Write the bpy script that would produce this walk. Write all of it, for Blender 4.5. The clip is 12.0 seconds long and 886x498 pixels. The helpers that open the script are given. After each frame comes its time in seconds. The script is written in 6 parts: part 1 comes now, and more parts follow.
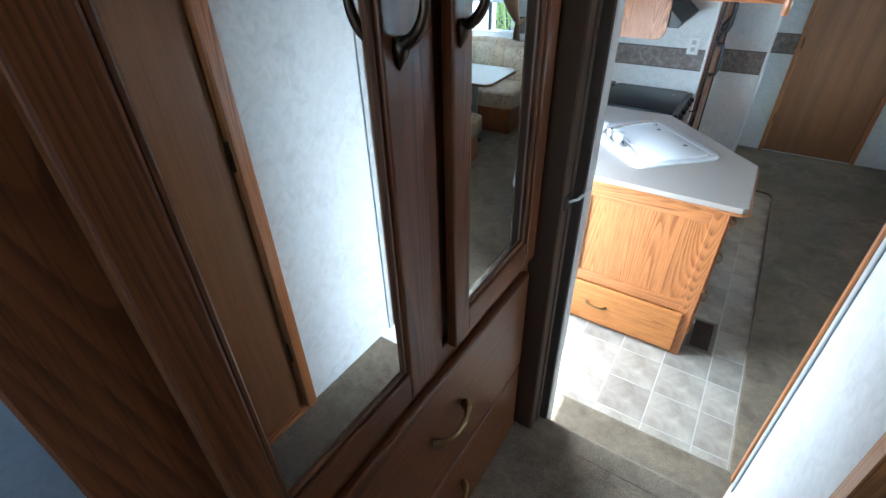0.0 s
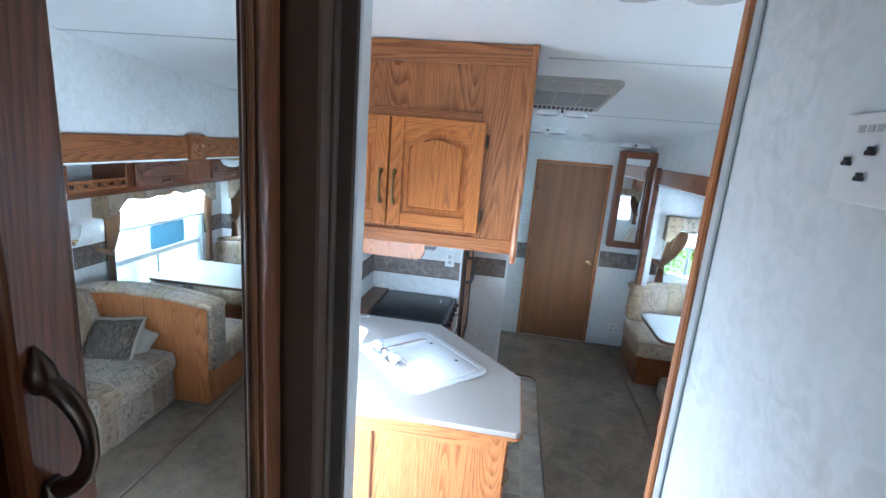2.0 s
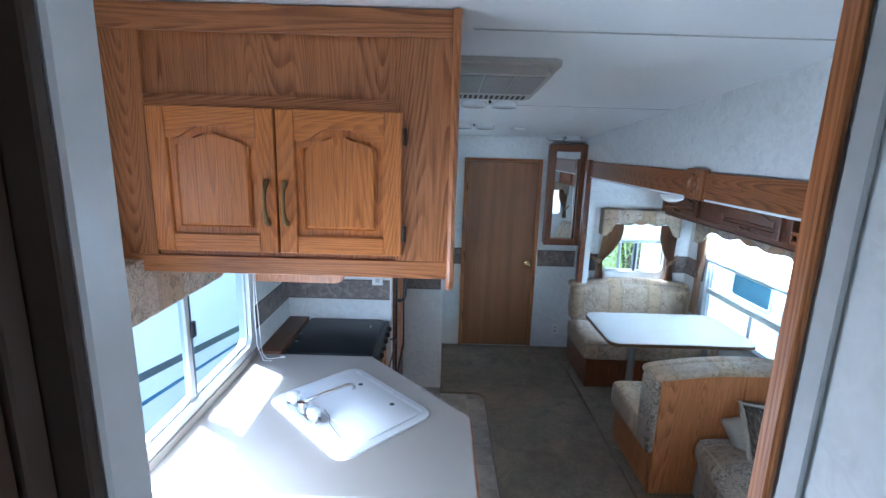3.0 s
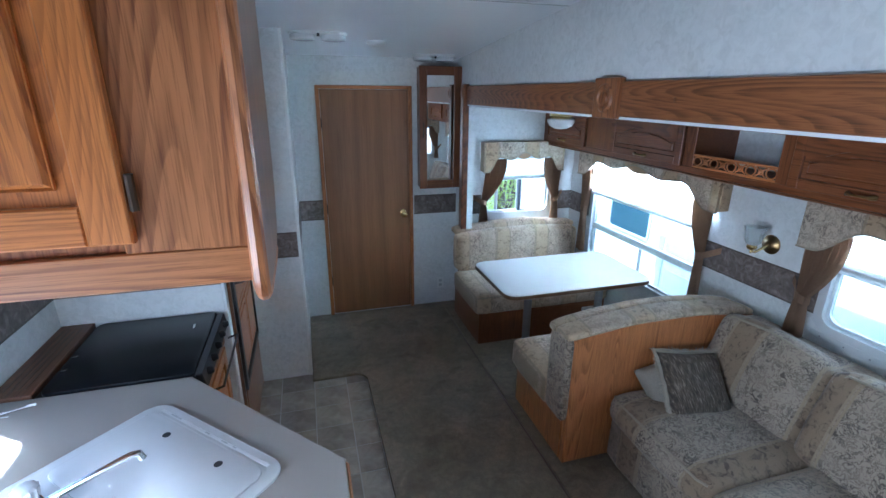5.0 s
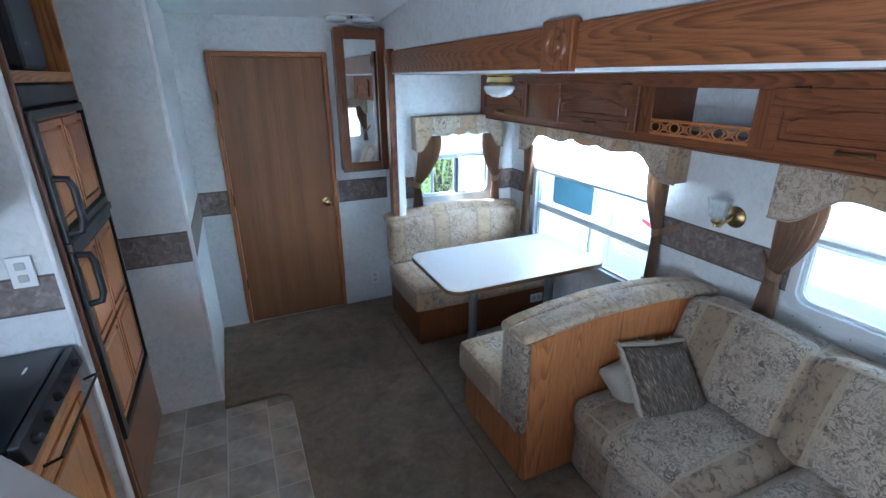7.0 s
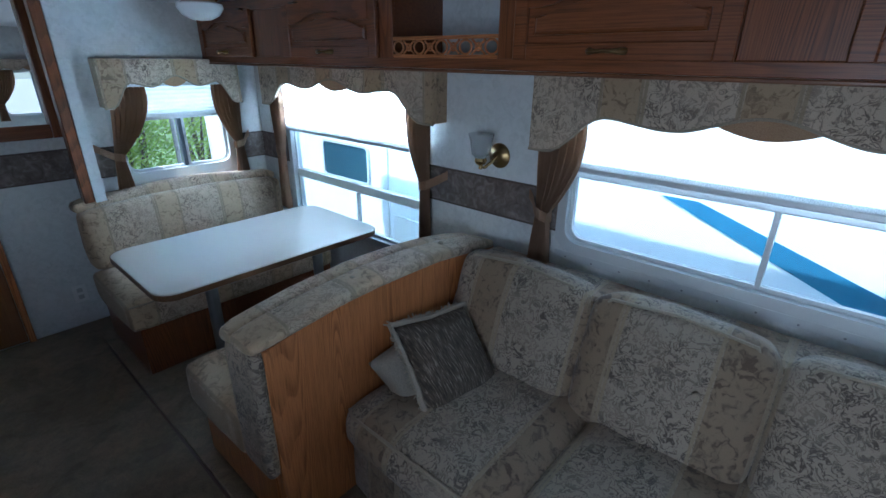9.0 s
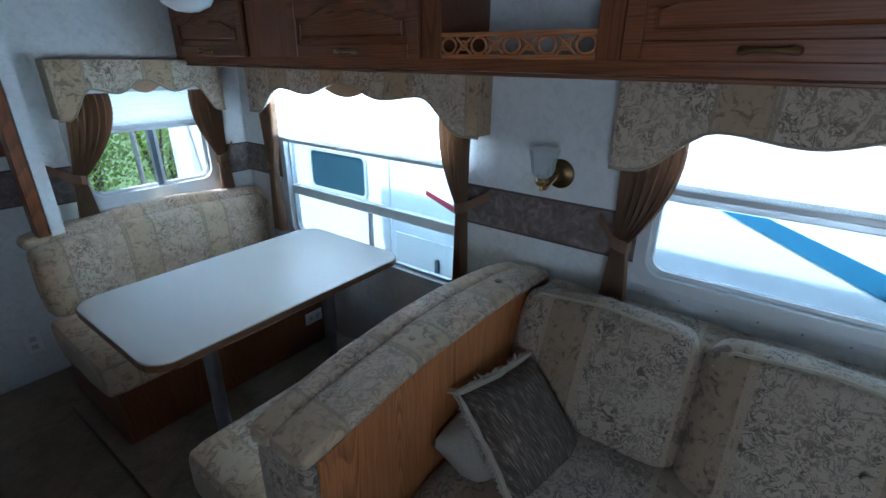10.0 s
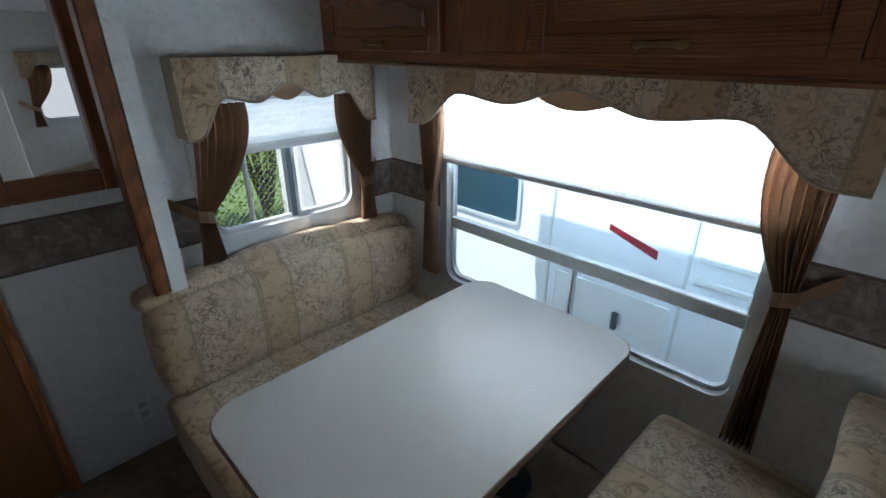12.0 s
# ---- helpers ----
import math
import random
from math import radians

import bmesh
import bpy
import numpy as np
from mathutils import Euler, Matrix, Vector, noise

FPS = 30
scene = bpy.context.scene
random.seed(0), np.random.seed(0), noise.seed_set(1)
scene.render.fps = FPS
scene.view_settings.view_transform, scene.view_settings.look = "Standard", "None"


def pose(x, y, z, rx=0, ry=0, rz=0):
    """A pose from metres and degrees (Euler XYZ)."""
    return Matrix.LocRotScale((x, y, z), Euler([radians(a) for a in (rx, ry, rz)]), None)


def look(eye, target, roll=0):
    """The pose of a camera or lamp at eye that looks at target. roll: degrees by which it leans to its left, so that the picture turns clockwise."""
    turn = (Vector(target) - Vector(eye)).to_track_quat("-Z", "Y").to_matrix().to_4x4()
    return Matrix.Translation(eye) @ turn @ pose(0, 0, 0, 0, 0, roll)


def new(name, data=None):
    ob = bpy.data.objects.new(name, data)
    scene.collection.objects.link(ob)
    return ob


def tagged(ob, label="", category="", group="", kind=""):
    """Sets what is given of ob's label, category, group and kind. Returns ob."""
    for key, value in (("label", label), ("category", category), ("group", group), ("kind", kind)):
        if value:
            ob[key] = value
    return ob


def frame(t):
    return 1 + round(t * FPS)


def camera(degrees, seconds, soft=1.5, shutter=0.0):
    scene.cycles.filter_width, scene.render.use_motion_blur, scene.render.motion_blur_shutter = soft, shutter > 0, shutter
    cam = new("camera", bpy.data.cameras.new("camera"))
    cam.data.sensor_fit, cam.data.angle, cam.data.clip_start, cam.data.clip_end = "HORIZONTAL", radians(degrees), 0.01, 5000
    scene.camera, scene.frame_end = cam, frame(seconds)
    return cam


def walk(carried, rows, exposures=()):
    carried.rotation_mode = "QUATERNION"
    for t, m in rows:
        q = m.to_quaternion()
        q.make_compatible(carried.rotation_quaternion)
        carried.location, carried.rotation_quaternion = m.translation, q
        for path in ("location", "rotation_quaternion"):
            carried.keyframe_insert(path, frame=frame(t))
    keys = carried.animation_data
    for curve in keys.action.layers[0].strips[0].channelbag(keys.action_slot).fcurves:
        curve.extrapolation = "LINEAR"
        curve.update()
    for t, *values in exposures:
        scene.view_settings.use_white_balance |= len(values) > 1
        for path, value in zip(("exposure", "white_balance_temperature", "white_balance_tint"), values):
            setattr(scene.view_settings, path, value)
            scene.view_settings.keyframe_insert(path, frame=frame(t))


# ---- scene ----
cam = camera(87.2, 12.0)
PATH = [
    (0, (1.841, 1.439, 1.907), (0.918, 2.802, 0.77), -1.5),
    (0.5, (1.813, 1.423, 1.975), (0.91, 2.901, 0.974), 1.2),
    (1, (1.801, 1.444, 2.09), (1.115, 3.168, 1.342), 4.6),
    (1.5, (1.791, 1.543, 2.116), (1.367, 3.413, 1.549), 5.5),
    (2, (1.820, 1.749, 2.088), (1.549, 3.678, 1.638), 4.6),
    (2.5, (1.852, 2.043, 2.078), (1.711, 3.996, 1.67), 2.1),
    (3, (1.815, 2.174, 2.074), (1.825, 4.128, 1.647), 1.7),
    (3.5, (1.821, 2.395, 2.017), (2.03, 4.323, 1.527), 1.6),
    (3.7, (1.857, 2.563, 1.972), (2.126, 4.477, 1.454), 1.3),
    (5.3, (1.931, 2.964, 1.918), (2.521, 4.758, 1.26), 0.2),
    (5.5, (1.934, 3.042, 1.892), (2.559, 4.817, 1.216), -0.1),
    (6, (1.937, 3.123, 1.866), (2.58, 4.861, 1.113), -0.3),
    (6.5, (1.94, 3.195, 1.874), (2.664, 4.914, 1.152), 0.6),
    (7, (2.108, 3.272, 1.826), (2.869, 4.985, 1.129), -0.3),
    (7.5, (2.146, 3.332, 1.593), (3.035, 4.956, 0.838), -1.0),
    (7.7, (2.118, 3.358, 1.59), (3.102, 4.931, 0.848), -0.8),
    (9.3, (2.691, 3.641, 1.548), (4.122, 4.824, 0.803), 1.5),
    (9.5, (2.694, 3.737, 1.544), (4.142, 4.908, 0.815), 1.9),
    (10, (2.695, 4.014, 1.562), (4.18, 5.119, 0.804), 0.6),
    (10.5, (2.874, 4.27, 1.531), (4.323, 5.425, 0.779), -0.6),
    (11, (2.992, 4.537, 1.58), (4.354, 5.792, 0.827), -1.3),
    (11.5, (2.899, 4.759, 1.573), (4.213, 6.064, 0.819), -0.5),
    (12, (2.867, 4.937, 1.584), (4.168, 6.223, 0.776), 0.1),
]
walk(cam, [(t, look(eye, target, roll)) for t, eye, target, roll in PATH],
     exposures=[(0.0, 2.5, 5250, 1), (1.0, 2.75, 5000, 2), (2.0, 2.95, 4950, 4), (2.5, 2.7, 5000, 6), (3.0, 2.35, 4900, 7), (3.5, 2.1, 4850, 7), (5.5, 2.35, 4950, 8), (6.5, 2.45, 5000, 8), (7.5, 2.3, 5000, 9), (9.5, 1.15, 4850, 6), (11.0, 1.3, 5700, 7), (12.0, 0.75, 5950, 13)])

# ---- world and sun ----
SUN = Vector((1.0, -0.64, -2.3)).normalized()
world = bpy.data.worlds.new("world")
scene.world = world
world.use_nodes = True
wn = world.node_tree.nodes
sky = wn.new("ShaderNodeTexSky")
sky.sky_type = "NISHITA"
sky.sun_disc = False
sky.sun_elevation = math.asin(-SUN.z)
sky.sun_rotation = math.atan2(-SUN.x, -SUN.y)
world.node_tree.links.new(sky.outputs[0], wn["Background"].inputs[0])
wn["Background"].inputs[1].default_value = 0.14
sun_data = bpy.data.lights.new("sun", "SUN")
sun_data.energy, sun_data.angle, sun_data.color = 5.0, radians(0.5), (1.0, 0.95, 0.88)
sun_lamp = new("sun", sun_data)
sun_lamp.rotation_euler = SUN.to_track_quat("-Z", "Y").to_euler()


def daylight(name, m, wide, high, watts, tint=(0.80, 0.92, 1.0)):
    """The sky's light in an opening: an area lamp facing into the place."""
    d = bpy.data.lights.new(name, "AREA")
    d.shape, d.size, d.size_y, d.energy, d.color = "RECTANGLE", wide, high, watts, tint
    o = new(name, d)
    o.matrix_world = m
    return o


daylight("entry_daylight", look((0.76, 3.10, 0.98), (1.75, 3.42, 0.12)), 0.7, 1.0, 11.0, (0.94, 0.97, 1.0))
# added warm fill from behind the camera; its bedroom window is never seen
daylight("bedroom_fill", look((1.45, 0.14, 1.75), (1.45, 1.0, 1.75)), 1.1, 0.8, 0.03, (1.0, 0.94, 0.84))
daylight("dinette_daylight", look((4.252, 5.695, 1.31), (3.0, 5.695, 1.31)), 1.2, 0.27, 33.0)
daylight("sofa_daylight", look((4.252, 3.645, 1.33), (3.0, 3.645, 1.33)), 1.35, 0.22, 7.6)
daylight("rear_daylight", look((3.715, 6.648, 1.325), (3.715, 5.0, 1.325)), 0.56, 0.14, 0.7)

# ---- materials ----
def material(name, rough=0.6, metal=0.0):
    m = bpy.data.materials.new(name)
    m.use_nodes = True
    nt = m.node_tree
    b = nt.nodes["Principled BSDF"]
    b.inputs["Roughness"].default_value = rough
    b.inputs["Metallic"].default_value = metal
    return m, nt, b


def node(nt, kind, **sets):
    n = nt.nodes.new(kind)
    for k, v in sets.items():
        n.inputs[k.replace("_", " ")].default_value = v
    return n


def coords(nt, scale=(1, 1, 1), rot=(0, 0, 0)):
    tc = nt.nodes.new("ShaderNodeTexCoord")
    mp = nt.nodes.new("ShaderNodeMapping")
    mp.inputs["Scale"].default_value = scale
    mp.inputs["Rotation"].default_value = rot
    nt.links.new(tc.outputs["Object"], mp.inputs["Vector"])
    return mp.outputs["Vector"]


def noise_tex(nt, vec, scale, detail=4.0, rough=0.55, dist=0.0):
    n = node(nt, "ShaderNodeTexNoise", Scale=scale, Detail=detail, Roughness=rough, Distortion=dist)
    nt.links.new(vec, n.inputs["Vector"])
    return n.outputs["Fac"]


def ramp(nt, fac, stops):
    r = nt.nodes.new("ShaderNodeValToRGB")
    el = r.color_ramp.elements
    while len(el) < len(stops):
        el.new(0.5)
    for e, (p, c) in zip(el, stops):
        e.position = p
        e.color = (*c, 1) if len(c) == 3 else c
    nt.links.new(fac, r.inputs[0])
    return r.outputs[0]


def mixc(nt, fac, a, b, kind="MIX"):
    m = nt.nodes.new("ShaderNodeMix")
    m.data_type, m.blend_type = "RGBA", kind
    for sock, v in ((m.inputs[0], fac), (m.inputs[6], a), (m.inputs[7], b)):
        if isinstance(v, (int, float)):
            sock.default_value = v
        elif isinstance(v, tuple):
            sock.default_value = (*v, 1) if len(v) == 3 else v
        else:
            nt.links.new(v, sock)
    return m.outputs[2]


def mathn(nt, op, a, b=0.5):
    m = nt.nodes.new("ShaderNodeMath")
    m.operation = op
    for sock, v in ((m.inputs[0], a), (m.inputs[1], b)):
        if isinstance(v, (int, float)):
            sock.default_value = v
        else:
            nt.links.new(v, sock)
    return m.outputs[0]


def bump(nt, b, height, strength=0.3, distance=0.002):
    n = node(nt, "ShaderNodeBump", Strength=strength, Distance=distance)
    nt.links.new(height, n.inputs["Height"])
    nt.links.new(n.outputs[0], b.inputs["Normal"])


def oak(name, axis, light=(0.49, 0.195, 0.064), dark=(0.225, 0.075, 0.022), rough=0.36, figure=1.0):
    """Varnished oak whose grain runs along the axis 0, 1 or 2."""
    m, nt, b = material(name, rough)
    lo, hi = 0.5, 9.0
    sc = [hi] * 3
    sc[axis] = lo
    v = coords(nt, tuple(sc))
    # cathedral figure: growth rings as contours of a slow field, each dark at one side and fading out
    f = noise_tex(nt, v, 0.42 * figure, 1.0, 0.35, 0.1)
    rings = mathn(nt, "FRACT", mathn(nt, "MULTIPLY", f, 105.0))
    sf = [420.0] * 3
    sf[axis] = 9.0
    pores = noise_tex(nt, coords(nt, tuple(sf)), 1.0, 3.0, 0.65)
    sm = [70.0] * 3
    sm[axis] = 2.0
    strand = noise_tex(nt, coords(nt, tuple(sm)), 1.0, 2.0, 0.5)
    big = noise_tex(nt, coords(nt), 1.7, 3.0)
    half = tuple(0.45 * d + 0.55 * l for d, l in zip(dark, light))
    base = ramp(nt, rings, [(0.0, light), (0.06, dark), (0.22, dark), (0.48, half), (0.72, light), (1.0, light)])
    base = mixc(nt, ramp(nt, strand, [(0.35, (0.15, 0.15, 0.15)), (0.6, (0.85, 0.85, 0.85))]), light, base)
    streak = ramp(nt, pores, [(0.38, (0.45, 0.38, 0.32)), (0.50, (1.0, 1.0, 1.0))])
    col = mixc(nt, 0.58, base, streak, "MULTIPLY")
    tone = ramp(nt, big, [(0.3, (0.86, 0.84, 0.81)), (0.7, (1.06, 1.05, 1.03))])
    nt.links.new(mixc(nt, 0.8, col, tone, "MULTIPLY"), b.inputs["Base Color"])
    bump(nt, b, pores, 0.22, 0.0006)
    return m


def veneer(name, col):
    """Printed panel veneer: plain upright grain with faint streaks."""
    m, nt, b = material(name, 0.38)
    wide = noise_tex(nt, coords(nt, (16.0, 16.0, 0.35)), 1.0, 3.0, 0.5)
    fine = noise_tex(nt, coords(nt, (260.0, 260.0, 4.0)), 1.0, 3.0, 0.6)
    c = ramp(nt, wide, [(0.3, tuple(0.80 * x for x in col)), (0.7, tuple(1.12 * x for x in col))])
    c = mixc(nt, 0.5, c, ramp(nt, fine, [(0.36, (0.62, 0.58, 0.54)), (0.52, (1, 1, 1))]), "MULTIPLY")
    nt.links.new(c, b.inputs["Base Color"])
    bump(nt, b, fine, 0.1, 0.0004)
    return m


def plain(name, col, rough=0.5, metal=0.0, vary=0.12, scale=30.0, bumpy=0.0):
    m, nt, b = material(name, rough, metal)
    v = coords(nt)
    n1 = noise_tex(nt, v, scale, 5.0)
    n2 = noise_tex(nt, v, 2.3, 3.0)
    f = mathn(nt, "MULTIPLY", mathn(nt, "ADD", n1, n2), 0.5)
    nt.links.new(ramp(nt, f, [(0.3, tuple(c * (1 - vary) for c in col)), (0.7, tuple(min(1, c * (1 + vary)) for c in col))]), b.inputs["Base Color"])
    if bumpy:
        bump(nt, b, n1, bumpy, 0.002)
    return m


def wallpaper(name, col=(0.70, 0.71, 0.695), spot=(0.555, 0.565, 0.545)):
    m, nt, b = material(name, 0.55)
    v = coords(nt)
    a = noise_tex(nt, v, 32.0, 4.0, 0.6, 0.9)
    c = noise_tex(nt, v, 6.0, 3.0, 0.5, 0.3)
    blot = ramp(nt, a, [(0.40, (0, 0, 0)), (0.66, (1, 1, 1))])
    big = ramp(nt, c, [(0.38, (0, 0, 0)), (0.62, (1, 1, 1))])
    f = mathn(nt, "MULTIPLY", blot, mathn(nt, "ADD", mathn(nt, "MULTIPLY", big, 0.45), 0.4))
    nt.links.new(mixc(nt, f, col, spot), b.inputs["Base Color"])
    fine = noise_tex(nt, v, 220.0, 2.0)
    bump(nt, b, fine, 0.12, 0.0006)
    return m


def border_paper(name):
    m, nt, b = material(name, 0.5)
    v = coords(nt)
    a = noise_tex(nt, v, 22.0, 4.0, 0.55, 1.2)
    c = noise_tex(nt, v, 4.0, 2.0)
    col = ramp(nt, a, [(0.32, (0.115, 0.088, 0.072)), (0.52, (0.19, 0.155, 0.135)), (0.70, (0.30, 0.26, 0.235))])
    nt.links.new(mixc(nt, 0.5, col, ramp(nt, c, [(0.3, (0.75, 0.7, 0.68)), (0.7, (1.05, 1.05, 1.05))]), "MULTIPLY"), b.inputs["Base Color"])
    return m


def carpet(name):
    m, nt, b = material(name, 0.95)
    v = coords(nt)
    pile = noise_tex(nt, v, 260.0, 3.0, 0.7)
    mid = noise_tex(nt, v, 35.0, 3.0)
    wear = noise_tex(nt, v, 1.9, 4.0, 0.6, 0.4)
    col = ramp(nt, pile, [(0.3, (0.14, 0.108, 0.072)), (0.7, (0.33, 0.265, 0.182))])
    col = mixc(nt, 0.5, col, ramp(nt, mid, [(0.35, (0.7, 0.7, 0.7)), (0.65, (1.1, 1.1, 1.1))]), "MULTIPLY")
    col = mixc(nt, 0.8, col, ramp(nt, wear, [(0.36, (0.66, 0.63, 0.58)), (0.62, (1.06, 1.05, 1.03))]), "MULTIPLY")
    tread = noise_tex(nt, v, 6.5, 5.0, 0.65, 0.9)
    col = mixc(nt, 0.8, col, ramp(nt, tread, [(0.36, (0.68, 0.65, 0.60)), (0.50, (0.96, 0.95, 0.94)), (0.66, (1.14, 1.12, 1.08))]), "MULTIPLY")
    nt.links.new(col, b.inputs["Base Color"])
    b.inputs["Sheen Weight"].default_value = 0.12
    bump(nt, b, pile, 0.8, 0.004)
    return m


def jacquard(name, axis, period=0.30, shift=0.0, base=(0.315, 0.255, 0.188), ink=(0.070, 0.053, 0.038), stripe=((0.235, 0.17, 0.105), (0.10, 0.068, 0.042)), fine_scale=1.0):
    """Cream woven upholstery with a scrolled floral figure and tan stripes across the axis."""
    m, nt, b = material(name, 0.85)
    v = coords(nt)
    warp = nt.nodes.new("ShaderNodeTexNoise")
    warp.inputs["Scale"].default_value = 22.0
    nt.links.new(v, warp.inputs["Vector"])
    wv = nt.nodes.new("ShaderNodeVectorMath")
    wv.operation = "MULTIPLY_ADD"
    wv.inputs[1].default_value = (0.075, 0.075, 0.075)
    nt.links.new(warp.outputs["Color"], wv.inputs[0])
    nt.links.new(v, wv.inputs[2])
    scroll = noise_tex(nt, wv.outputs[0], 21.0 * fine_scale, 3.0, 0.55, 1.8)
    line = mathn(nt, "ABSOLUTE", mathn(nt, "SUBTRACT", scroll, 0.5))
    figure = ramp(nt, line, [(0.012, (1, 1, 1)), (0.055, (0, 0, 0))])
    blob = ramp(nt, noise_tex(nt, wv.outputs[0], 34.0 * fine_scale, 3.0, 0.6, 1.0), [(0.57, (0, 0, 0)), (0.66, (1, 1, 1))])
    fac = mathn(nt, "MULTIPLY", mathn(nt, "MULTIPLY", mathn(nt, "MAXIMUM", figure, blob), ramp(nt, noise_tex(nt, v, 9.0, 2.0), [(0.35, (0.45, 0.45, 0.45)), (0.6, (1, 1, 1))])), 0.95)
    col = mixc(nt, fac, base, ink)
    sp = nt.nodes.new("ShaderNodeSeparateXYZ")
    nt.links.new(v, sp.inputs[0])
    u = mathn(nt, "FRACT", mathn(nt, "ADD", mathn(nt, "DIVIDE", sp.outputs[axis], period), shift))
    band = ramp(nt, u, [(0.0, (0, 0, 0)), (0.655, (0, 0, 0)), (0.66, (1, 1, 1)), (0.95, (1, 1, 1)), (0.955, (0, 0, 0))])
    leaf = ramp(nt, noise_tex(nt, wv.outputs[0], 25.0 * fine_scale, 3.0, 0.55, 1.2), [(0.50, stripe[0]), (0.66, stripe[1])])
    col = mixc(nt, band, col, leaf)
    edge = ramp(nt, u, [(0.0, (0, 0, 0)), (0.60, (0, 0, 0)), (0.605, (1, 1, 1)), (0.625, (1, 1, 1)), (0.63, (0, 0, 0)), (0.638, (1, 1, 1)), (0.655, (1, 1, 1)), (0.66, (0, 0, 0)), (0.955, (0, 0, 0)), (0.96, (1, 1, 1)), (0.98, (1, 1, 1)), (0.985, (0, 0, 0))])
    col = mixc(nt, mathn(nt, "MULTIPLY", edge, 0.85), col, (0.29, 0.225, 0.14))
    fine = noise_tex(nt, v, 420.0, 2.0)
    col = mixc(nt, 0.35, col, ramp(nt, fine, [(0.3, (0.7, 0.7, 0.7)), (0.7, (1.15, 1.15, 1.15))]), "MULTIPLY")
    nt.links.new(col, b.inputs["Base Color"])
    b.inputs["Sheen Weight"].default_value = 0.15
    bump(nt, b, mathn(nt, "ADD", fine, mathn(nt, "MULTIPLY", scroll, 1.5)), 0.3, 0.003)
    return m


def glass(name, tint=(0.93, 0.97, 0.97)):
    m, nt, b = material(name, 0.02)
    b.inputs["Base Color"].default_value = (*tint, 1)
    b.inputs["Transmission Weight"].default_value = 1.0
    b.inputs["IOR"].default_value = 1.05
    return m


def cloth(name, col, weave=500.0, translucent=0.0, fold_axis=None):
    m, nt, b = material(name, 0.9)
    v = coords(nt)
    fine = noise_tex(nt, v, weave, 2.0)
    big = noise_tex(nt, v, 6.0, 3.0)
    c = ramp(nt, fine, [(0.3, tuple(x * 0.75 for x in col)), (0.7, tuple(x * 1.15 for x in col))])
    c = mixc(nt, 0.6, c, ramp(nt, big, [(0.3, (0.85, 0.84, 0.82)), (0.7, (1.06, 1.06, 1.06))]), "MULTIPLY")
    nt.links.new(c, b.inputs["Base Color"])
    bump(nt, b, fine, 0.3, 0.001)
    if translucent:
        out = nt.nodes["Material Output"]
        tr = nt.nodes.new("ShaderNodeBsdfTranslucent")
        nt.links.new(c, tr.inputs["Color"])
        mx = nt.nodes.new("ShaderNodeMixShader")
        mx.inputs[0].default_value = translucent
        nt.links.new(b.outputs[0], mx.inputs[1])
        nt.links.new(tr.outputs[0], mx.inputs[2])
        nt.links.new(mx.outputs[0], out.inputs["Surface"])
    return m


def tile_mat(name):
    m, nt, b = material(name, 0.28)
    v = coords(nt)
    a = noise_tex(nt, v, 9.0, 5.0, 0.6, 0.5)
    oi = nt.nodes.new("ShaderNodeObjectInfo")
    col = ramp(nt, a, [(0.3, (0.25, 0.22, 0.18)), (0.5, (0.37, 0.33, 0.275)), (0.7, (0.48, 0.44, 0.375))])
    tone = ramp(nt, oi.outputs["Random"], [(0.0, (0.72, 0.71, 0.70)), (0.5, (0.95, 0.93, 0.90)), (1.0, (1.15, 1.14, 1.12))])
    nt.links.new(mixc(nt, 0.9, col, tone, "MULTIPLY"), b.inputs["Base Color"])
    bump(nt, b, noise_tex(nt, v, 60.0, 3.0), 0.15, 0.001)
    return m


OAK_Z = oak("oak_upright", 2)
OAK_X = oak("oak_across", 0)
OAK_Y = oak("oak_along", 1)
# the same oak for joinery away from the light, its shade put into the colour
RED_Z = oak("shaded_oak_upright", 2, (0.205, 0.070, 0.022), (0.085, 0.027, 0.009), 0.34)
RED_X = oak("shaded_oak_across", 0, (0.205, 0.070, 0.022), (0.085, 0.027, 0.009), 0.34)
RED_Y = oak("shaded_oak_along", 1, (0.205, 0.070, 0.022), (0.085, 0.027, 0.009), 0.34)
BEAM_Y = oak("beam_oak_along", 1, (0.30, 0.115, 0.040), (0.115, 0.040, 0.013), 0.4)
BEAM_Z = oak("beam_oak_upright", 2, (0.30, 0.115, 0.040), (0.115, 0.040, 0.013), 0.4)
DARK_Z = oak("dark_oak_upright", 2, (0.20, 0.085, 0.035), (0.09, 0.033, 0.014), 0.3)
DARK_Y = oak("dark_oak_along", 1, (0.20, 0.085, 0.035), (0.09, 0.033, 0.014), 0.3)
DOOR_WOOD = veneer("door_veneer", (0.245, 0.108, 0.042))
WALL = wallpaper("wallpaper")
CEIL = plain("ceiling_panel", (0.82, 0.84, 0.85), 0.35, 0, 0.03, 60.0, 0.05)
BORDER = border_paper("border_paper")
BORDER_LINE = plain("border_line", (0.10, 0.075, 0.06), 0.5)
CARPET = carpet("carpet_pile")
TILE = tile_mat("vinyl_tile")
GROUT = plain("tile_joint", (0.52, 0.50, 0.46), 0.6)
TRIM_GREY = plain("grey_trim", (0.46, 0.47, 0.46), 0.45)
TRIM_BROWN = plain("brown_trim", (0.10, 0.062, 0.042), 0.4)
WHITE = plain("white_plastic", (0.74, 0.74, 0.72), 0.35, 0, 0.03)
ALU = plain("window_frame_white", (0.62, 0.64, 0.64), 0.35, 0.2, 0.05)
ALU_DARK = plain("window_bar_dark", (0.10, 0.12, 0.14), 0.4, 0.4)
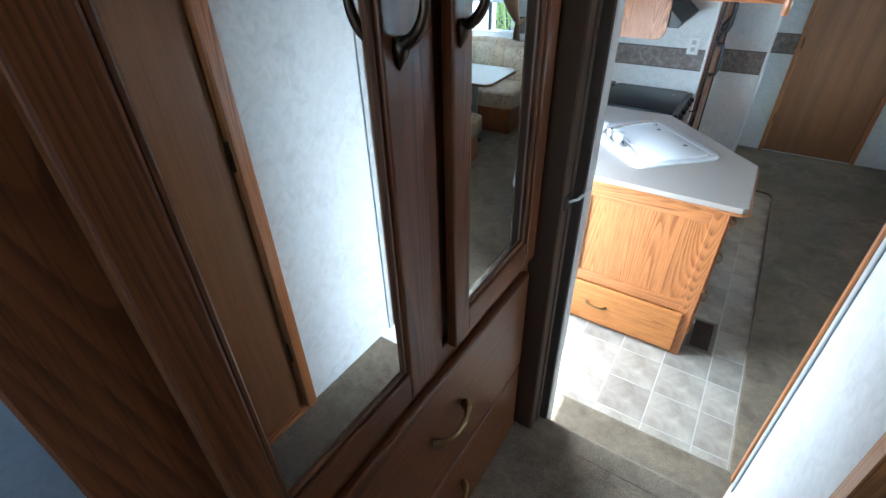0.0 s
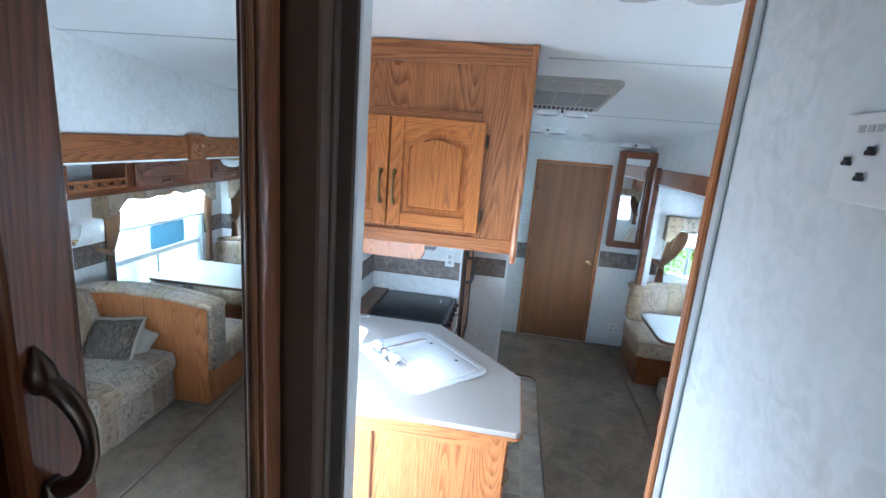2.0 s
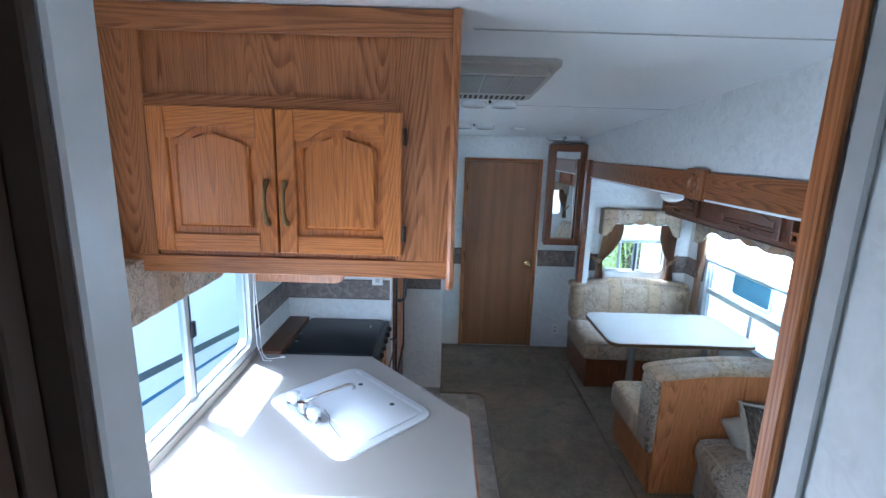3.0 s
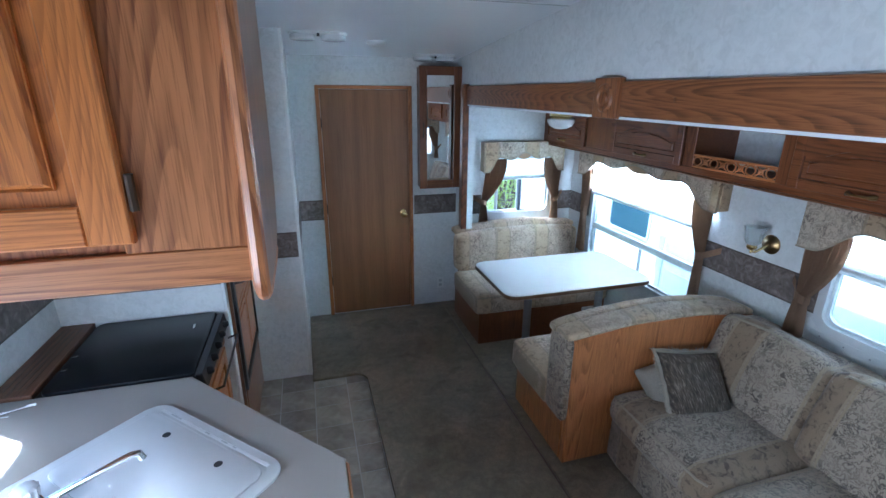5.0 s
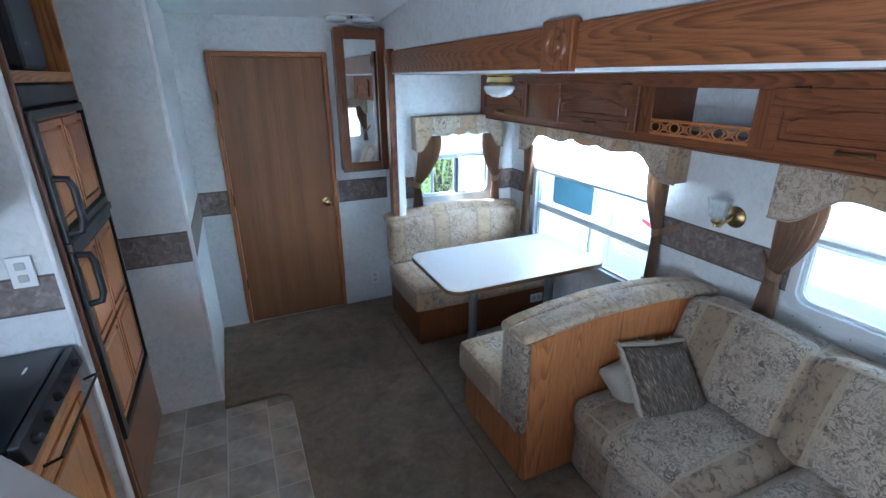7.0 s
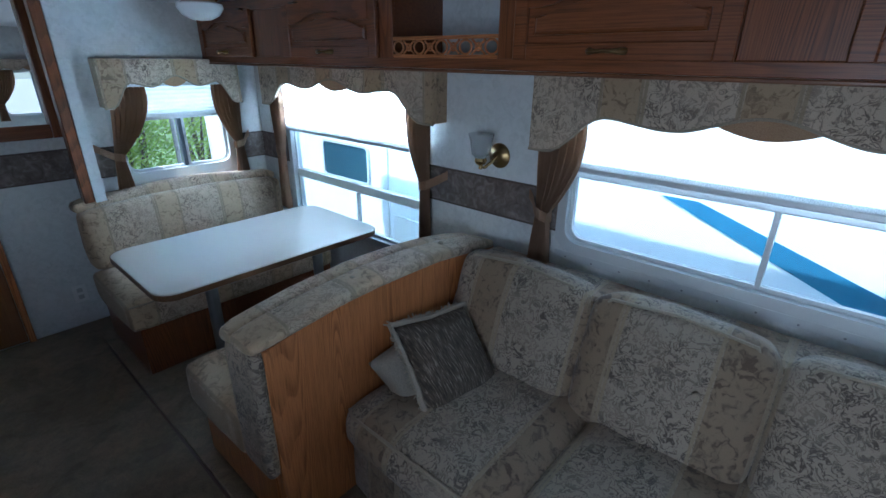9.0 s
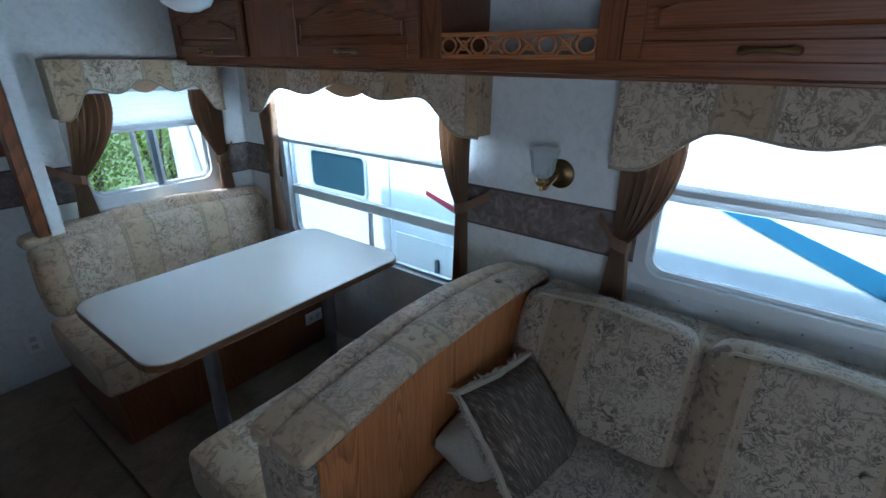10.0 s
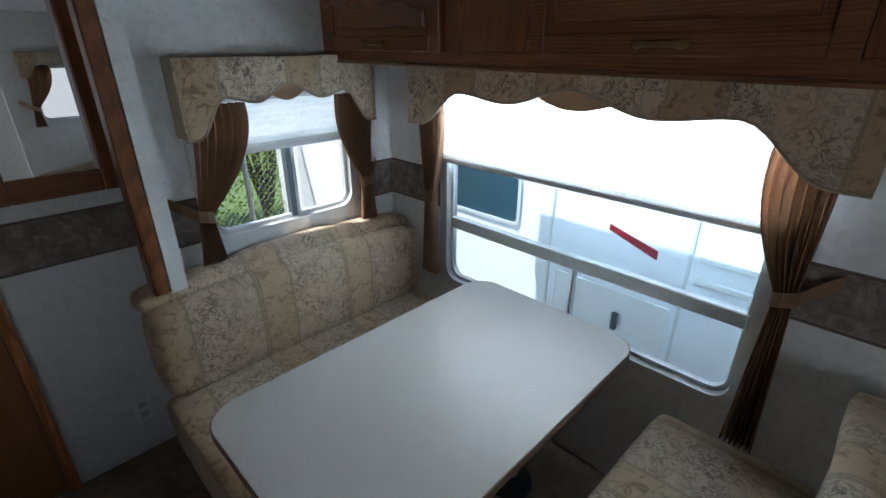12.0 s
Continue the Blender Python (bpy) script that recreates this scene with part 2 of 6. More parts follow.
LAMINATE = plain("counter_laminate", (0.36, 0.322, 0.282), 0.32, 0, 0.035, 500.0)
TABLE_TOP = plain("table_laminate", (0.52, 0.485, 0.44), 0.36, 0, 0.035, 420.0)
SINK = plain("sink_enamel", (0.78, 0.78, 0.77), 0.22, 0, 0.02)
CHROME = plain("chrome", (0.72, 0.73, 0.74), 0.12, 1.0, 0.03)
BRASS = plain("antique_brass", (0.25, 0.17, 0.075), 0.3, 1.0, 0.15)
GOLD = plain("polished_brass", (0.75, 0.56, 0.25), 0.18, 1.0, 0.08)
BRONZE = plain("dark_bronze", (0.085, 0.06, 0.042), 0.28, 0.9, 0.2)
BLACK = plain("black_enamel", (0.006, 0.007, 0.009), 0.30, 0, 0.2)
BLACK.node_tree.nodes["Principled BSDF"].inputs["Specular IOR Level"].default_value = 0.25
BLACK_P = plain("black_plastic", (0.02, 0.02, 0.022), 0.4, 0, 0.2)
MIRROR = plain("mirror_silver", (0.86, 0.88, 0.88), 0.0, 1.0, 0.0)
GLASS = glass("window_glass", (0.70, 0.80, 0.85))
GLASS_CLEAR = glass("clear_window_glass")
LAMP_GLASS = plain("lamp_glass", (0.75, 0.76, 0.76), 0.15, 0, 0.03)
SHADE_GLASS = plain("fluted_glass", (0.90, 0.93, 0.94), 0.06, 0, 0.02)
SHADE_GLASS.node_tree.nodes["Principled BSDF"].inputs["Transmission Weight"].default_value = 0.85
SHADE_GLASS.node_tree.nodes["Principled BSDF"].inputs["IOR"].default_value = 1.2
SHADE = cloth("pleated_shade", (0.74, 0.77, 0.77), 300.0, 0.2)
CURTAIN = cloth("curtain_cloth", (0.42, 0.265, 0.165), 400.0, 0.12)
LINING = cloth("valance_lining", (0.40, 0.26, 0.155), 400.0, 0.15)
PILLOW_B = cloth("plain_pillow_cloth", (0.30, 0.27, 0.22), 300.0)
FRINGE = cloth("fringe_yarn", (0.36, 0.31, 0.24), 700.0)
PIPING = cloth("piping_cord", (0.33, 0.275, 0.20), 500.0)
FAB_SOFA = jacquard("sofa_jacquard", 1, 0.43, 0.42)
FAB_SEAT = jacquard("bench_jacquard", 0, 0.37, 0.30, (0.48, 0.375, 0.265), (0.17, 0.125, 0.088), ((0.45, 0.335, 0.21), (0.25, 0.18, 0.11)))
FAB_VX = jacquard("valance_jacquard_rear", 0, 0.37, 0.56, (0.50, 0.405, 0.30), (0.12, 0.092, 0.07), ((0.40, 0.29, 0.175), (0.21, 0.145, 0.085)))
FAB_VY = jacquard("valance_jacquard_side", 1, 0.40, 0.45, (0.50, 0.405, 0.30), (0.12, 0.092, 0.07), ((0.40, 0.29, 0.175), (0.21, 0.145, 0.085)))
RV_WHITE = plain("trailer_gelcoat", (0.80, 0.81, 0.82), 0.3, 0, 0.02)
RV_BLUE = plain("trailer_stripe_blue", (0.045, 0.16, 0.26), 0.35)
RV_RED = plain("trailer_stripe_red", (0.28, 0.02, 0.03), 0.35)
RV_PANE = plain("trailer_window_tint", (0.035, 0.072, 0.095), 0.08)
GRASS = plain("grass_blades", (0.075, 0.12, 0.03), 0.9, 0, 0.4, 40.0, 0.8)
GRAVEL = plain("gravel", (0.24, 0.225, 0.20), 0.9, 0, 0.35, 25.0, 0.5)
LEAF = cloth("leaf_green", (0.38, 0.50, 0.11), 5.0, 0.7)
BARK = plain("bark", (0.12, 0.09, 0.06), 0.9, 0, 0.3, 20.0, 0.4)
GALV = plain("galvanised_steel", (0.30, 0.31, 0.32), 0.45, 0.9)
FILM = plain("dark_filter", (0.03, 0.032, 0.035), 0.7)

# ---- mesh helpers ----
def thing(name, at, label, category, group="", kind=""):
    ob = new(name)
    ob.empty_display_size = 0.05
    ob.location = at
    return tagged(ob, label, category, group, kind)


def finish(bm, name, mat, smooth=False):
    bmesh.ops.recalc_face_normals(bm, faces=bm.faces)
    me = bpy.data.meshes.new(name)
    bm.to_mesh(me)
    bm.free()
    for mm in (mat if isinstance(mat, (list, tuple)) else (mat,)):
        me.materials.append(mm)
    if smooth:
        for p in me.polygons:
            p.use_smooth = True
        try:
            me.set_sharp_from_angle(angle=radians(40))
        except AttributeError:
            pass
    return me


def world_of(ob):
    m = ob.matrix_parent_inverse @ ob.matrix_basis if ob.parent else Matrix.LocRotScale(ob.location, ob.rotation_euler, ob.scale)
    return world_of(ob.parent) @ m if ob.parent else m


def part(name, bm, mat, parent, label="", smooth=False):
    ob = new(name, finish(bm, name, mat, smooth))
    ob.parent = parent
    ob.matrix_parent_inverse = world_of(parent).inverted()
    if label:
        ob["label"] = label
    return ob


def solid(name, bm, mat, label="", category="", kind="structure", smooth=False, group=""):
    return tagged(new(name, finish(bm, name, mat, smooth)), label, category, group, kind)


def box(x0, x1, y0, y1, z0, z1, bev=0.0, seg=1, bm=None):
    b = bm or bmesh.new()
    t = bmesh.new()
    bmesh.ops.create_cube(t, size=1.0)
    for v in t.verts:
        v.co = Vector(((x0 + x1) / 2 + v.co.x * abs(x1 - x0), (y0 + y1) / 2 + v.co.y * abs(y1 - y0), (z0 + z1) / 2 + v.co.z * abs(z1 - z0)))
    if bev:
        bmesh.ops.bevel(t, geom=t.edges[:], offset=bev, segments=seg, profile=0.5, affect="EDGES")
    return merge(b, t)


def merge(b, t, m=None):
    if m is not None:
        bmesh.ops.transform(t, matrix=m, verts=t.verts)
    me = bpy.data.meshes.new("scratch")
    t.to_mesh(me)
    t.free()
    b.from_mesh(me)
    bpy.data.meshes.remove(me)
    return b


def prism(poly, axis, a, b, bev=0.0, seg=1, bm=None):
    """An outline of (u, v) pairs pushed from a to b along the axis; u, v are the other two axes in order."""
    t = bmesh.new()
    o = [i for i in range(3) if i != axis]
    def at(u, v, w):
        c = [0.0, 0.0, 0.0]
        c[o[0]], c[o[1]], c[axis] = u, v, w
        return c
    lo = [t.verts.new(at(u, v, a)) for u, v in poly]
    hi = [t.verts.new(at(u, v, b)) for u, v in poly]
    t.faces.new(lo), t.faces.new(hi)
    n = len(poly)
    for i in range(n):
        t.faces.new((lo[i], lo[(i + 1) % n], hi[(i + 1) % n], hi[i]))
    if bev:
        rim = [e for e in t.edges if (e.verts[0] in lo) == (e.verts[1] in lo)]
        bmesh.ops.bevel(t, geom=rim, offset=bev, segments=seg, profile=0.5, affect="EDGES")
    return merge(bm or bmesh.new(), t)


def rounded(x0, x1, y0, y1, r, n=6):
    rs = r if isinstance(r, (list, tuple)) else (r,) * 4
    out = []
    for (cx, cy, a0), q in zip(((x1, y1, 0), (x0, y1, 90), (x0, y0, 180), (x1, y0, 270)), rs):
        mx, my = (cx - q if a0 in (0, 270) else cx + q), (cy - q if a0 in (0, 90) else cy + q)
        k = n if q > 0 else 0
        for i in range(k + 1):
            a = radians(a0 + 90 * i / max(k, 1))
            out.append((mx + q * math.cos(a), my + q * math.sin(a)))
    return out


def ring(outer, inner, axis, a, b):
    """A plate with a hole: two outlines with the same number of corners."""
    t = bmesh.new()
    o = [i for i in range(3) if i != axis]
    def at(p, w):
        c = [0.0, 0.0, 0.0]
        c[o[0]], c[o[1]], c[axis] = p[0], p[1], w
        return t.verts.new(c)
    rows = [[at(p, w) for p in poly] for poly, w in ((outer, a), (outer, b), (inner, b), (inner, a))]
    n = len(outer)
    for k in range(4):
        r0, r1 = rows[k], rows[(k + 1) % 4]
        for i in range(n):
            t.faces.new((r0[i], r0[(i + 1) % n], r1[(i + 1) % n], r1[i]))
    return t


def tube(points, radius, sides=8, bm=None, close=False):
    t = bmesh.new()
    pts = [Vector(p) for p in points]
    n = len(pts)
    rad = radius if isinstance(radius, (list, tuple)) else [radius] * n
    rings, side = [], None
    for i, p in enumerate(pts):
        d = (pts[(i + 1) % n if close else min(i + 1, n - 1)] - pts[i - 1 if close or i else 0]).normalized()
        if side is None:
            side = d.orthogonal().normalized()
        side = (side - d * side.dot(d)).normalized()
        up = d.cross(side)
        rings.append([t.verts.new(p + rad[i] * (math.cos(2 * math.pi * k / sides) * side + math.sin(2 * math.pi * k / sides) * up)) for k in range(sides)])
    for i in range(n if close else n - 1):
        a, b = rings[i], rings[(i + 1) % n]
        for k in range(sides):
            t.faces.new((a[k], a[(k + 1) % sides], b[(k + 1) % sides], b[k]))
    if not close:
        t.faces.new(rings[0]), t.faces.new(rings[-1])
    return merge(bm or bmesh.new(), t)


def lathe(profile, m, sides=20, bm=None, flutes=0, depth=0.0):
    """Turns (radius, height) pairs round z, then places them by m."""
    t = bmesh.new()
    rows = []
    for r, h in profile:
        rows.append([t.verts.new(((r + (depth * math.cos(flutes * 2 * math.pi * k / sides) if flutes and r > 0.01 else 0)) * math.cos(2 * math.pi * k / sides), (r + (depth * math.cos(flutes * 2 * math.pi * k / sides) if flutes and r > 0.01 else 0)) * math.sin(2 * math.pi * k / sides), h)) for k in range(sides)])
    for a, b in zip(rows, rows[1:]):
        for k in range(sides):
            t.faces.new((a[k], a[(k + 1) % sides], b[(k + 1) % sides], b[k]))
    t.faces.new(rows[0]), t.faces.new(rows[-1])
    return merge(bm or bmesh.new(), t, m)


def cushion(x0, x1, y0, y1, z0, z1, r=0.05, puff=0.02, cuts=10, wob=0.006, seed=0):
    """A soft upholstered block: rounded edges, a crown on the top and a little unevenness."""
    t = bmesh.new()
    bmesh.ops.create_cube(t, size=1.0)
    bmesh.ops.subdivide_edges(t, edges=t.edges[:], cuts=cuts, use_grid_fill=True)
    c = Vector(((x0 + x1) / 2, (y0 + y1) / 2, (z0 + z1) / 2))
    half = Vector(((x1 - x0) / 2, (y1 - y0) / 2, (z1 - z0) / 2))
    r = min(r, *half)
    for v in t.verts:
        u = [2 * k for k in v.co]
        # crowd the rows towards the edges
        u = [math.copysign(abs(k) ** 0.6, k) for k in u]
        p = Vector((u[0] * half.x, u[1] * half.y, u[2] * half.z))
        inner = Vector([max(-h + r, min(h - r, k)) for k, h in zip(p, half)])
        off = p - inner
        if off.length > 1e-6:
            p = inner + off.normalized() * min(r, max(abs(k) for k in off))
        q = [max(0.0, 1 - (k / h) ** 2) for k, h in zip(p, half)]
        p.x += math.copysign(puff * q[1] * q[2], p.x) if abs(p.x) > half.x - r else 0
        p.y += math.copysign(puff * q[0] * q[2], p.y) if abs(p.y) > half.y - r else 0
        p.z += math.copysign(puff * q[0] * q[1], p.z) if abs(p.z) > half.z - r else 0
        w = c + p
        n = noise.noise_vector(w * 7.0 + Vector((seed * 3.1, 0, 0)))
        v.co = w + n * wob
    return t



# ---- the shell ----
XL, XR, XS = 0.80, 3.20, 4.26          # kitchen wall, main wall with the slide-out, slide-out's outer wall
YR, YS, YF = 6.84, 6.655, 2.60         # rear wall, slide-out's rear wall, partition in front of the steps
DECK = 0.46
TH = 0.05


def roof(y):
    return 2.20 + 0.08 * (YR - y)


def holed_wall(name, axis, a, b, u0, u1, v0, v1, holes, mat, label="", r=0.05):
    """A wall slab from a to b along the axis, cut by rectangular holes (u0, u1, v0, v1)."""
    bm = bmesh.new()
    us = sorted({u0, u1, *[h[0] for h in holes], *[h[1] for h in holes]})
    for p, q in zip(us, us[1:]):
        mid = (p + q) / 2
        cuts = sorted((h[2], h[3]) for h in holes if h[0] < mid < h[1])
        lo = v0
        for c0, c1 in cuts + [(v1, v1)]:
            if c0 - lo > 1e-4:
                if axis == 0:
                    box(a, b, p, q, lo, c0, bm=bm)
                else:
                    box(p, q, a, b, lo, c0, bm=bm)
            lo = c1
    bmesh.ops.remove_doubles(bm, verts=bm.verts, dist=1e-5)
    return solid(name, bm, mat, label, "wall")


KWIN = (3.28, 4.55, 0.985, 1.62)       # kitchen window: y, z
ENTRY = (2.72, 3.515, -0.10, 2.06)      # the open entry
DWIN = (5.09, 6.30, 0.575, 1.47)       # dinette window
SWIN = (2.95, 4.34, 0.875, 1.45)       # sofa window
RWIN = (3.40, 4.03, 0.905, 1.40)       # small rear window: x, z

floor_bm = box(XL - TH, XR, YF - 0.6, YR, -0.08, -0.0014)
solid("floor", floor_bm, GROUT, "pale vinyl sheet floor under the tiles", "floor")
holed_wall("wall_kitchen", 0, XL - TH, XL, YF - 0.1, 5.17, -0.1, 2.75, [KWIN, ENTRY], WALL, "pale marbled wallpaper wall beside the kitchen")
solid("wall_behind_fridge", box(XL - TH, XL, 5.17, YR, -0.1, 2.6), WALL, "pale wall behind the fridge", "wall")
solid("wall_rear", box(XL - TH, XR + TH, YR, YR + TH, -0.05, 2.4), WALL, "pale marbled wallpaper rear wall", "wall")
solid("wall_beside_door", box(1.79, 1.84, 5.935, YR, -0.02, 2.5), WALL, "pale wallpaper return wall beside the rear door", "wall")
solid("wall_beside_fridge", box(1.35, 1.836, 5.93, 5.98, -0.02, 2.5), WALL, "pale wallpaper wall panel beside the fridge", "wall")
solid("corner_trim", box(1.826, 1.846, 5.922, 5.94, 0.0, 2.3, 0.003), WHITE, "white plastic corner strip", "trim")
solid("wall_beside_stove", box(XL, 1.49, 5.17, 5.21, -0.02, 2.5), WALL, "pale wallpaper wall beside the stove", "wall")
solid("wall_main_side", box(XR, XR + TH, 6.53, YR, -0.05, 2.5), WALL, "pale wallpaper wall by the rear corner", "wall")
above = prism([(2.0, 1.90), (6.53, 1.90), (6.53, roof(6.53) + 0.05), (2.0, roof(2.0) + 0.05)], 0, XR, XR + TH)
solid("wall_above_slide", above, WALL, "pale wallpaper wall above the slide-out", "wall")
solid("wall_main_front", box(XR, XR + TH, YF, 2.74, -0.05, 1.9), WALL, "pale wall at the end of the slide-out", "wall")
ceil_bm = prism([(0.0, roof(0.0)), (YR + TH, roof(YR + TH)), (YR + TH, roof(YR + TH) + 0.06), (0.0, roof(0.0) + 0.06)], 0, XL - TH, XR + TH)
solid("ceiling", ceil_bm, CEIL, "smooth white ceiling panels sloping down to the rear", "ceiling")
for y in (3.77, 5.12):
    solid("ceiling_seam", prism([(y - 0.004, roof(y - 0.004) - 0.0025), (y + 0.004, roof(y + 0.004) - 0.0025), (y + 0.004, roof(y + 0.004) + 0.002), (y - 0.004, roof(y - 0.004) + 0.002)], 0, 1.9, XR), TRIM_GREY, "thin ceiling panel seam", "trim")

# slide-out box
solid("slide_floor", box(3.06, XS + TH, 2.74, YS + TH, -0.004, 0.026, 0.006, 2), CARPET, "worn beige carpet on the slide-out floor", "floor")
solid("slide_floor_edge", box(3.045, 3.06, 2.74, 6.46, -0.004, 0.02, 0.003), TRIM_BROWN, "dark carpet edge strip", "trim")
holed_wall("wall_slide", 0, XS, XS + TH, 2.69, YS + TH, 0.0, 1.90, [DWIN, SWIN], WALL, "pale marbled wallpaper wall of the slide-out with two windows")
holed_wall("wall_slide_rear", 1, YS, YS + TH, XR + 0.05, XS, 0.0, 1.90, [RWIN], WALL, "pale wallpaper end wall of the slide-out")
holed_wall("wall_slide_front", 1, 2.69, 2.74, XR + TH, XS, 0.0, 1.90, [RWIN], WALL, "pale front end wall of the slide-out")
solid("slide_ceiling", box(XR - 0.015, XS + TH, 2.69, YS + TH, 1.837, 1.92), CEIL, "smooth white ceiling of the slide-out", "ceiling")

solid("slide_roof", box(XR + TH + 0.002, XS + TH + 0.02, 2.67, YS + TH + 0.02, 1.922, 2.28, 0.02), WHITE, "white roof box of the slide-out", "roof")

# the upper deck and its steps
solid("deck_floor", box(XL, XR, 0.15, 2.47, DECK - 0.06, DECK), CARPET, "beige carpet on the raised bedroom deck", "floor")
def rounded_step(y0, y1, z0, z1, r=0.022):
    poly = [(y0, z0), (y1, z0)] + [(y1 - r + r * math.cos(radians(a)), z1 - r + r * math.sin(radians(a))) for a in range(0, 91, 15)] + [(y0, z1)]
    return prism(poly, 0, XL, XR)
solid("step", rounded_step(2.40, 2.49, -0.01, DECK + 0.001), CARPET, "carpeted upper step with a rounded nose", "step")
solid("step", rounded_step(2.45, 2.80, -0.01, 0.235), CARPET, "carpeted lower step with a rounded nose", "step")
solid("wall_corridor", box(2.147, 2.19, 0.15, 2.055 - 0.66, DECK, 2.75), WALL, "pale marbled wallpaper wall", "wall")
solid("wall_corridor_end", box(2.147, 2.19, 2.092, 2.585, DECK - 0.2, 2.65), WALL, "pale marbled wallpaper wall with switches", "wall")
solid("wall_corridor_over_door", box(2.147, 2.19, 1.395, 2.10, 2.44, 2.7), WALL, "pale wall over the closet door", "wall")
solid("partition", box(2.19, XR, 2.55, YF, -0.02, 2.65), WALL, "pale partition behind the sofa", "wall")
solid("wall_end_trim", box(2.150, 2.162, 2.586, 2.606, -0.0, 2.6, 0.003), OAK_Z, "narrow oak corner strip", "trim")
solid("wall_end_strip", box(2.141, 2.1465, 2.535, 2.56, DECK, 2.6, 0.002), TRIM_GREY, "grey vinyl cover strip", "trim")
solid("wall_end_strip", box(2.137, 2.1465, 2.566, 2.59, DECK, 2.6, 0.003), OAK_Z, "narrow oak cover strip", "trim")
# unseen wall; its window opening is added to go with the bedroom fill lamp
holed_wall("wall_bedroom_far", 1, 0.10, 0.15, XL - TH, XR, DECK, 2.8, [(0.9, 2.0, 1.35, 2.15)], WALL, "pale bedroom wall with an added, unseen window")
solid("wall_bedroom_side", box(XL - TH, XL, 0.15, YF - 0.1, DECK - 0.6, 2.75), WALL, "pale bedroom side wall", "wall")
solid("wall_bath_side", box(XR, XR + TH, 0.15, YF, -0.02, 2.75), WALL, "pale bathroom side wall", "wall")
# end of the front partition by the steps
solid("partition_left", box(XL, 1.50, 2.475, 2.555, -0.02, 2.65), WALL, "pale partition beside the steps", "wall")
solid("jamb_left", box(1.50, 1.566, 2.485, 2.533, -0.0, 2.6, 0.003), WHITE, "white door jamb by the steps", "trim")
NEAR_BLACK = plain("dark_seal", (0.062, 0.038, 0.023), 0.75)
solid("jamb_left_seal", box(1.50, 1.563, 2.471, 2.4845, DECK, 2.6, 0.002), NEAR_BLACK, "dark grey seal strip on the jamb", "trim")
solid("jamb_left_strip", box(1.49, 1.539, 2.449, 2.4705, DECK, 2.6, 0.002), plain("greige_strip", (0.092, 0.060, 0.040), 0.7), "grey-brown jamb strip", "trim")
solid("jamb_left_board", box(1.44, 1.535, 2.405, 2.4485, DECK, 2.6, 0.004), plain("dark_jamb_brown", (0.075, 0.036, 0.015), 0.7), "dark brown jamb board", "trim")

# wallpaper border all round
def border(x0, x1, y0, y1, z0=0.908, z1=1.07):
    t = thing("wall_border", ((x0 + x1) / 2, (y0 + y1) / 2, z0), "brown marbled wallpaper border strip", "border", kind="structure")
    part("band", box(x0, x1, y0, y1, z0, z1), BORDER, t)
    for z in (z0, z1):
        e = 0.0008
        part("edge_line", box(x0 - e, x1 + e, y0 - e, y1 + e, z - 0.004, z + 0.004), BORDER_LINE, t)
border(2.812, XR - 0.001, YR - 0.0025, YR)
border(1.842, 2.028, YR - 0.0025, YR)
border(1.84, 1.8425, 5.945, YR - 0.003)
border(1.52, 1.826, 5.9275, 5.93)
border(XL + 0.001, 1.488, 5.1675, 5.17, 1.06, 1.19)
border(XL, XL + 0.0025, 4.60, 5.166, 1.06, 1.19)
border(XR + 0.052, 3.415, YS - 0.0025, YS, 0.925, 1.085)
border(4.02, XS - 0.003, YS - 0.0025, YS, 0.925, 1.085)
border(XS - 0.0025, XS, 6.30, YS - 0.004, 0.925, 1.085)
border(XS - 0.0025, XS, 4.36, 5.07, 0.925, 1.085)

# floor coverings: carpet with a rounded corner round the tiles
def carpet_outline():
    cx, cy, r = 2.215, 5.83, 0.07
    arc = [(cx - r + r * math.cos(radians(a)), cy - r + r * math.sin(radians(a))) for a in range(0, 91, 15)]
    return [(cx, 2.801), *arc, (1.842, cy), (1.842, YR - 0.001), (XR - 0.001, YR - 0.001), (XR - 0.001, 6.47), (3.044, 6.47), (3.044, 2.801)]
solid("carpet", prism(carpet_outline(), 2, -0.005, 0.020, 0.010, 3), CARPET, "worn beige-green carpet with faint stains", "carpet")

# ---- windows ----
def window_y(name, x, span, label, bars=(), rails=(), out=1, r=0.06):
    """A caravan window in a wall across x; out is the side on which the outdoors lies."""
    y0, y1, z0, z1 = span
    w = thing(name, (x, (y0 + y1) / 2, z0), label, "window", kind="structure")
    a, b = (x - 0.006, x + TH + 0.012) if out > 0 else (x - TH - 0.012, x + 0.006)
    outer = rounded(y0 - 0.025, y1 + 0.025, z0 - 0.025, z1 + 0.025, r + 0.02)
    inner = rounded(y0 + 0.014, y1 - 0.014, z0 + 0.014, z1 - 0.014, r)
    part("window_frame", ring(outer, inner, 0, a, b), ALU, w)
    inner2 = rounded(y0 + 0.03, y1 - 0.03, z0 + 0.03, z1 - 0.03, r - 0.01)
    m = (a + b) / 2
    part("inner_frame", ring(rounded(y0 + 0.016, y1 - 0.016, z0 + 0.016, z1 - 0.016, r), inner2, 0, m - 0.008, m + 0.014), ALU, w)
    for i, (p, q, c0, c1, dark) in enumerate(bars):
        part("mullion", box(m - 0.012, m + 0.016, p, q, c0, c1, 0.002), ALU_DARK if dark else ALU, w)
    for z, h, y2, y3 in rails:
        part("rail", box(m - 0.014, m + 0.02, y2, y3, z - h / 2, z + h / 2, 0.003), ALU, w)
    g = part("pane", prism(inner2, 0, m + 0.002, m + 0.005), GLASS, w)
    g.visible_shadow = False
    return w
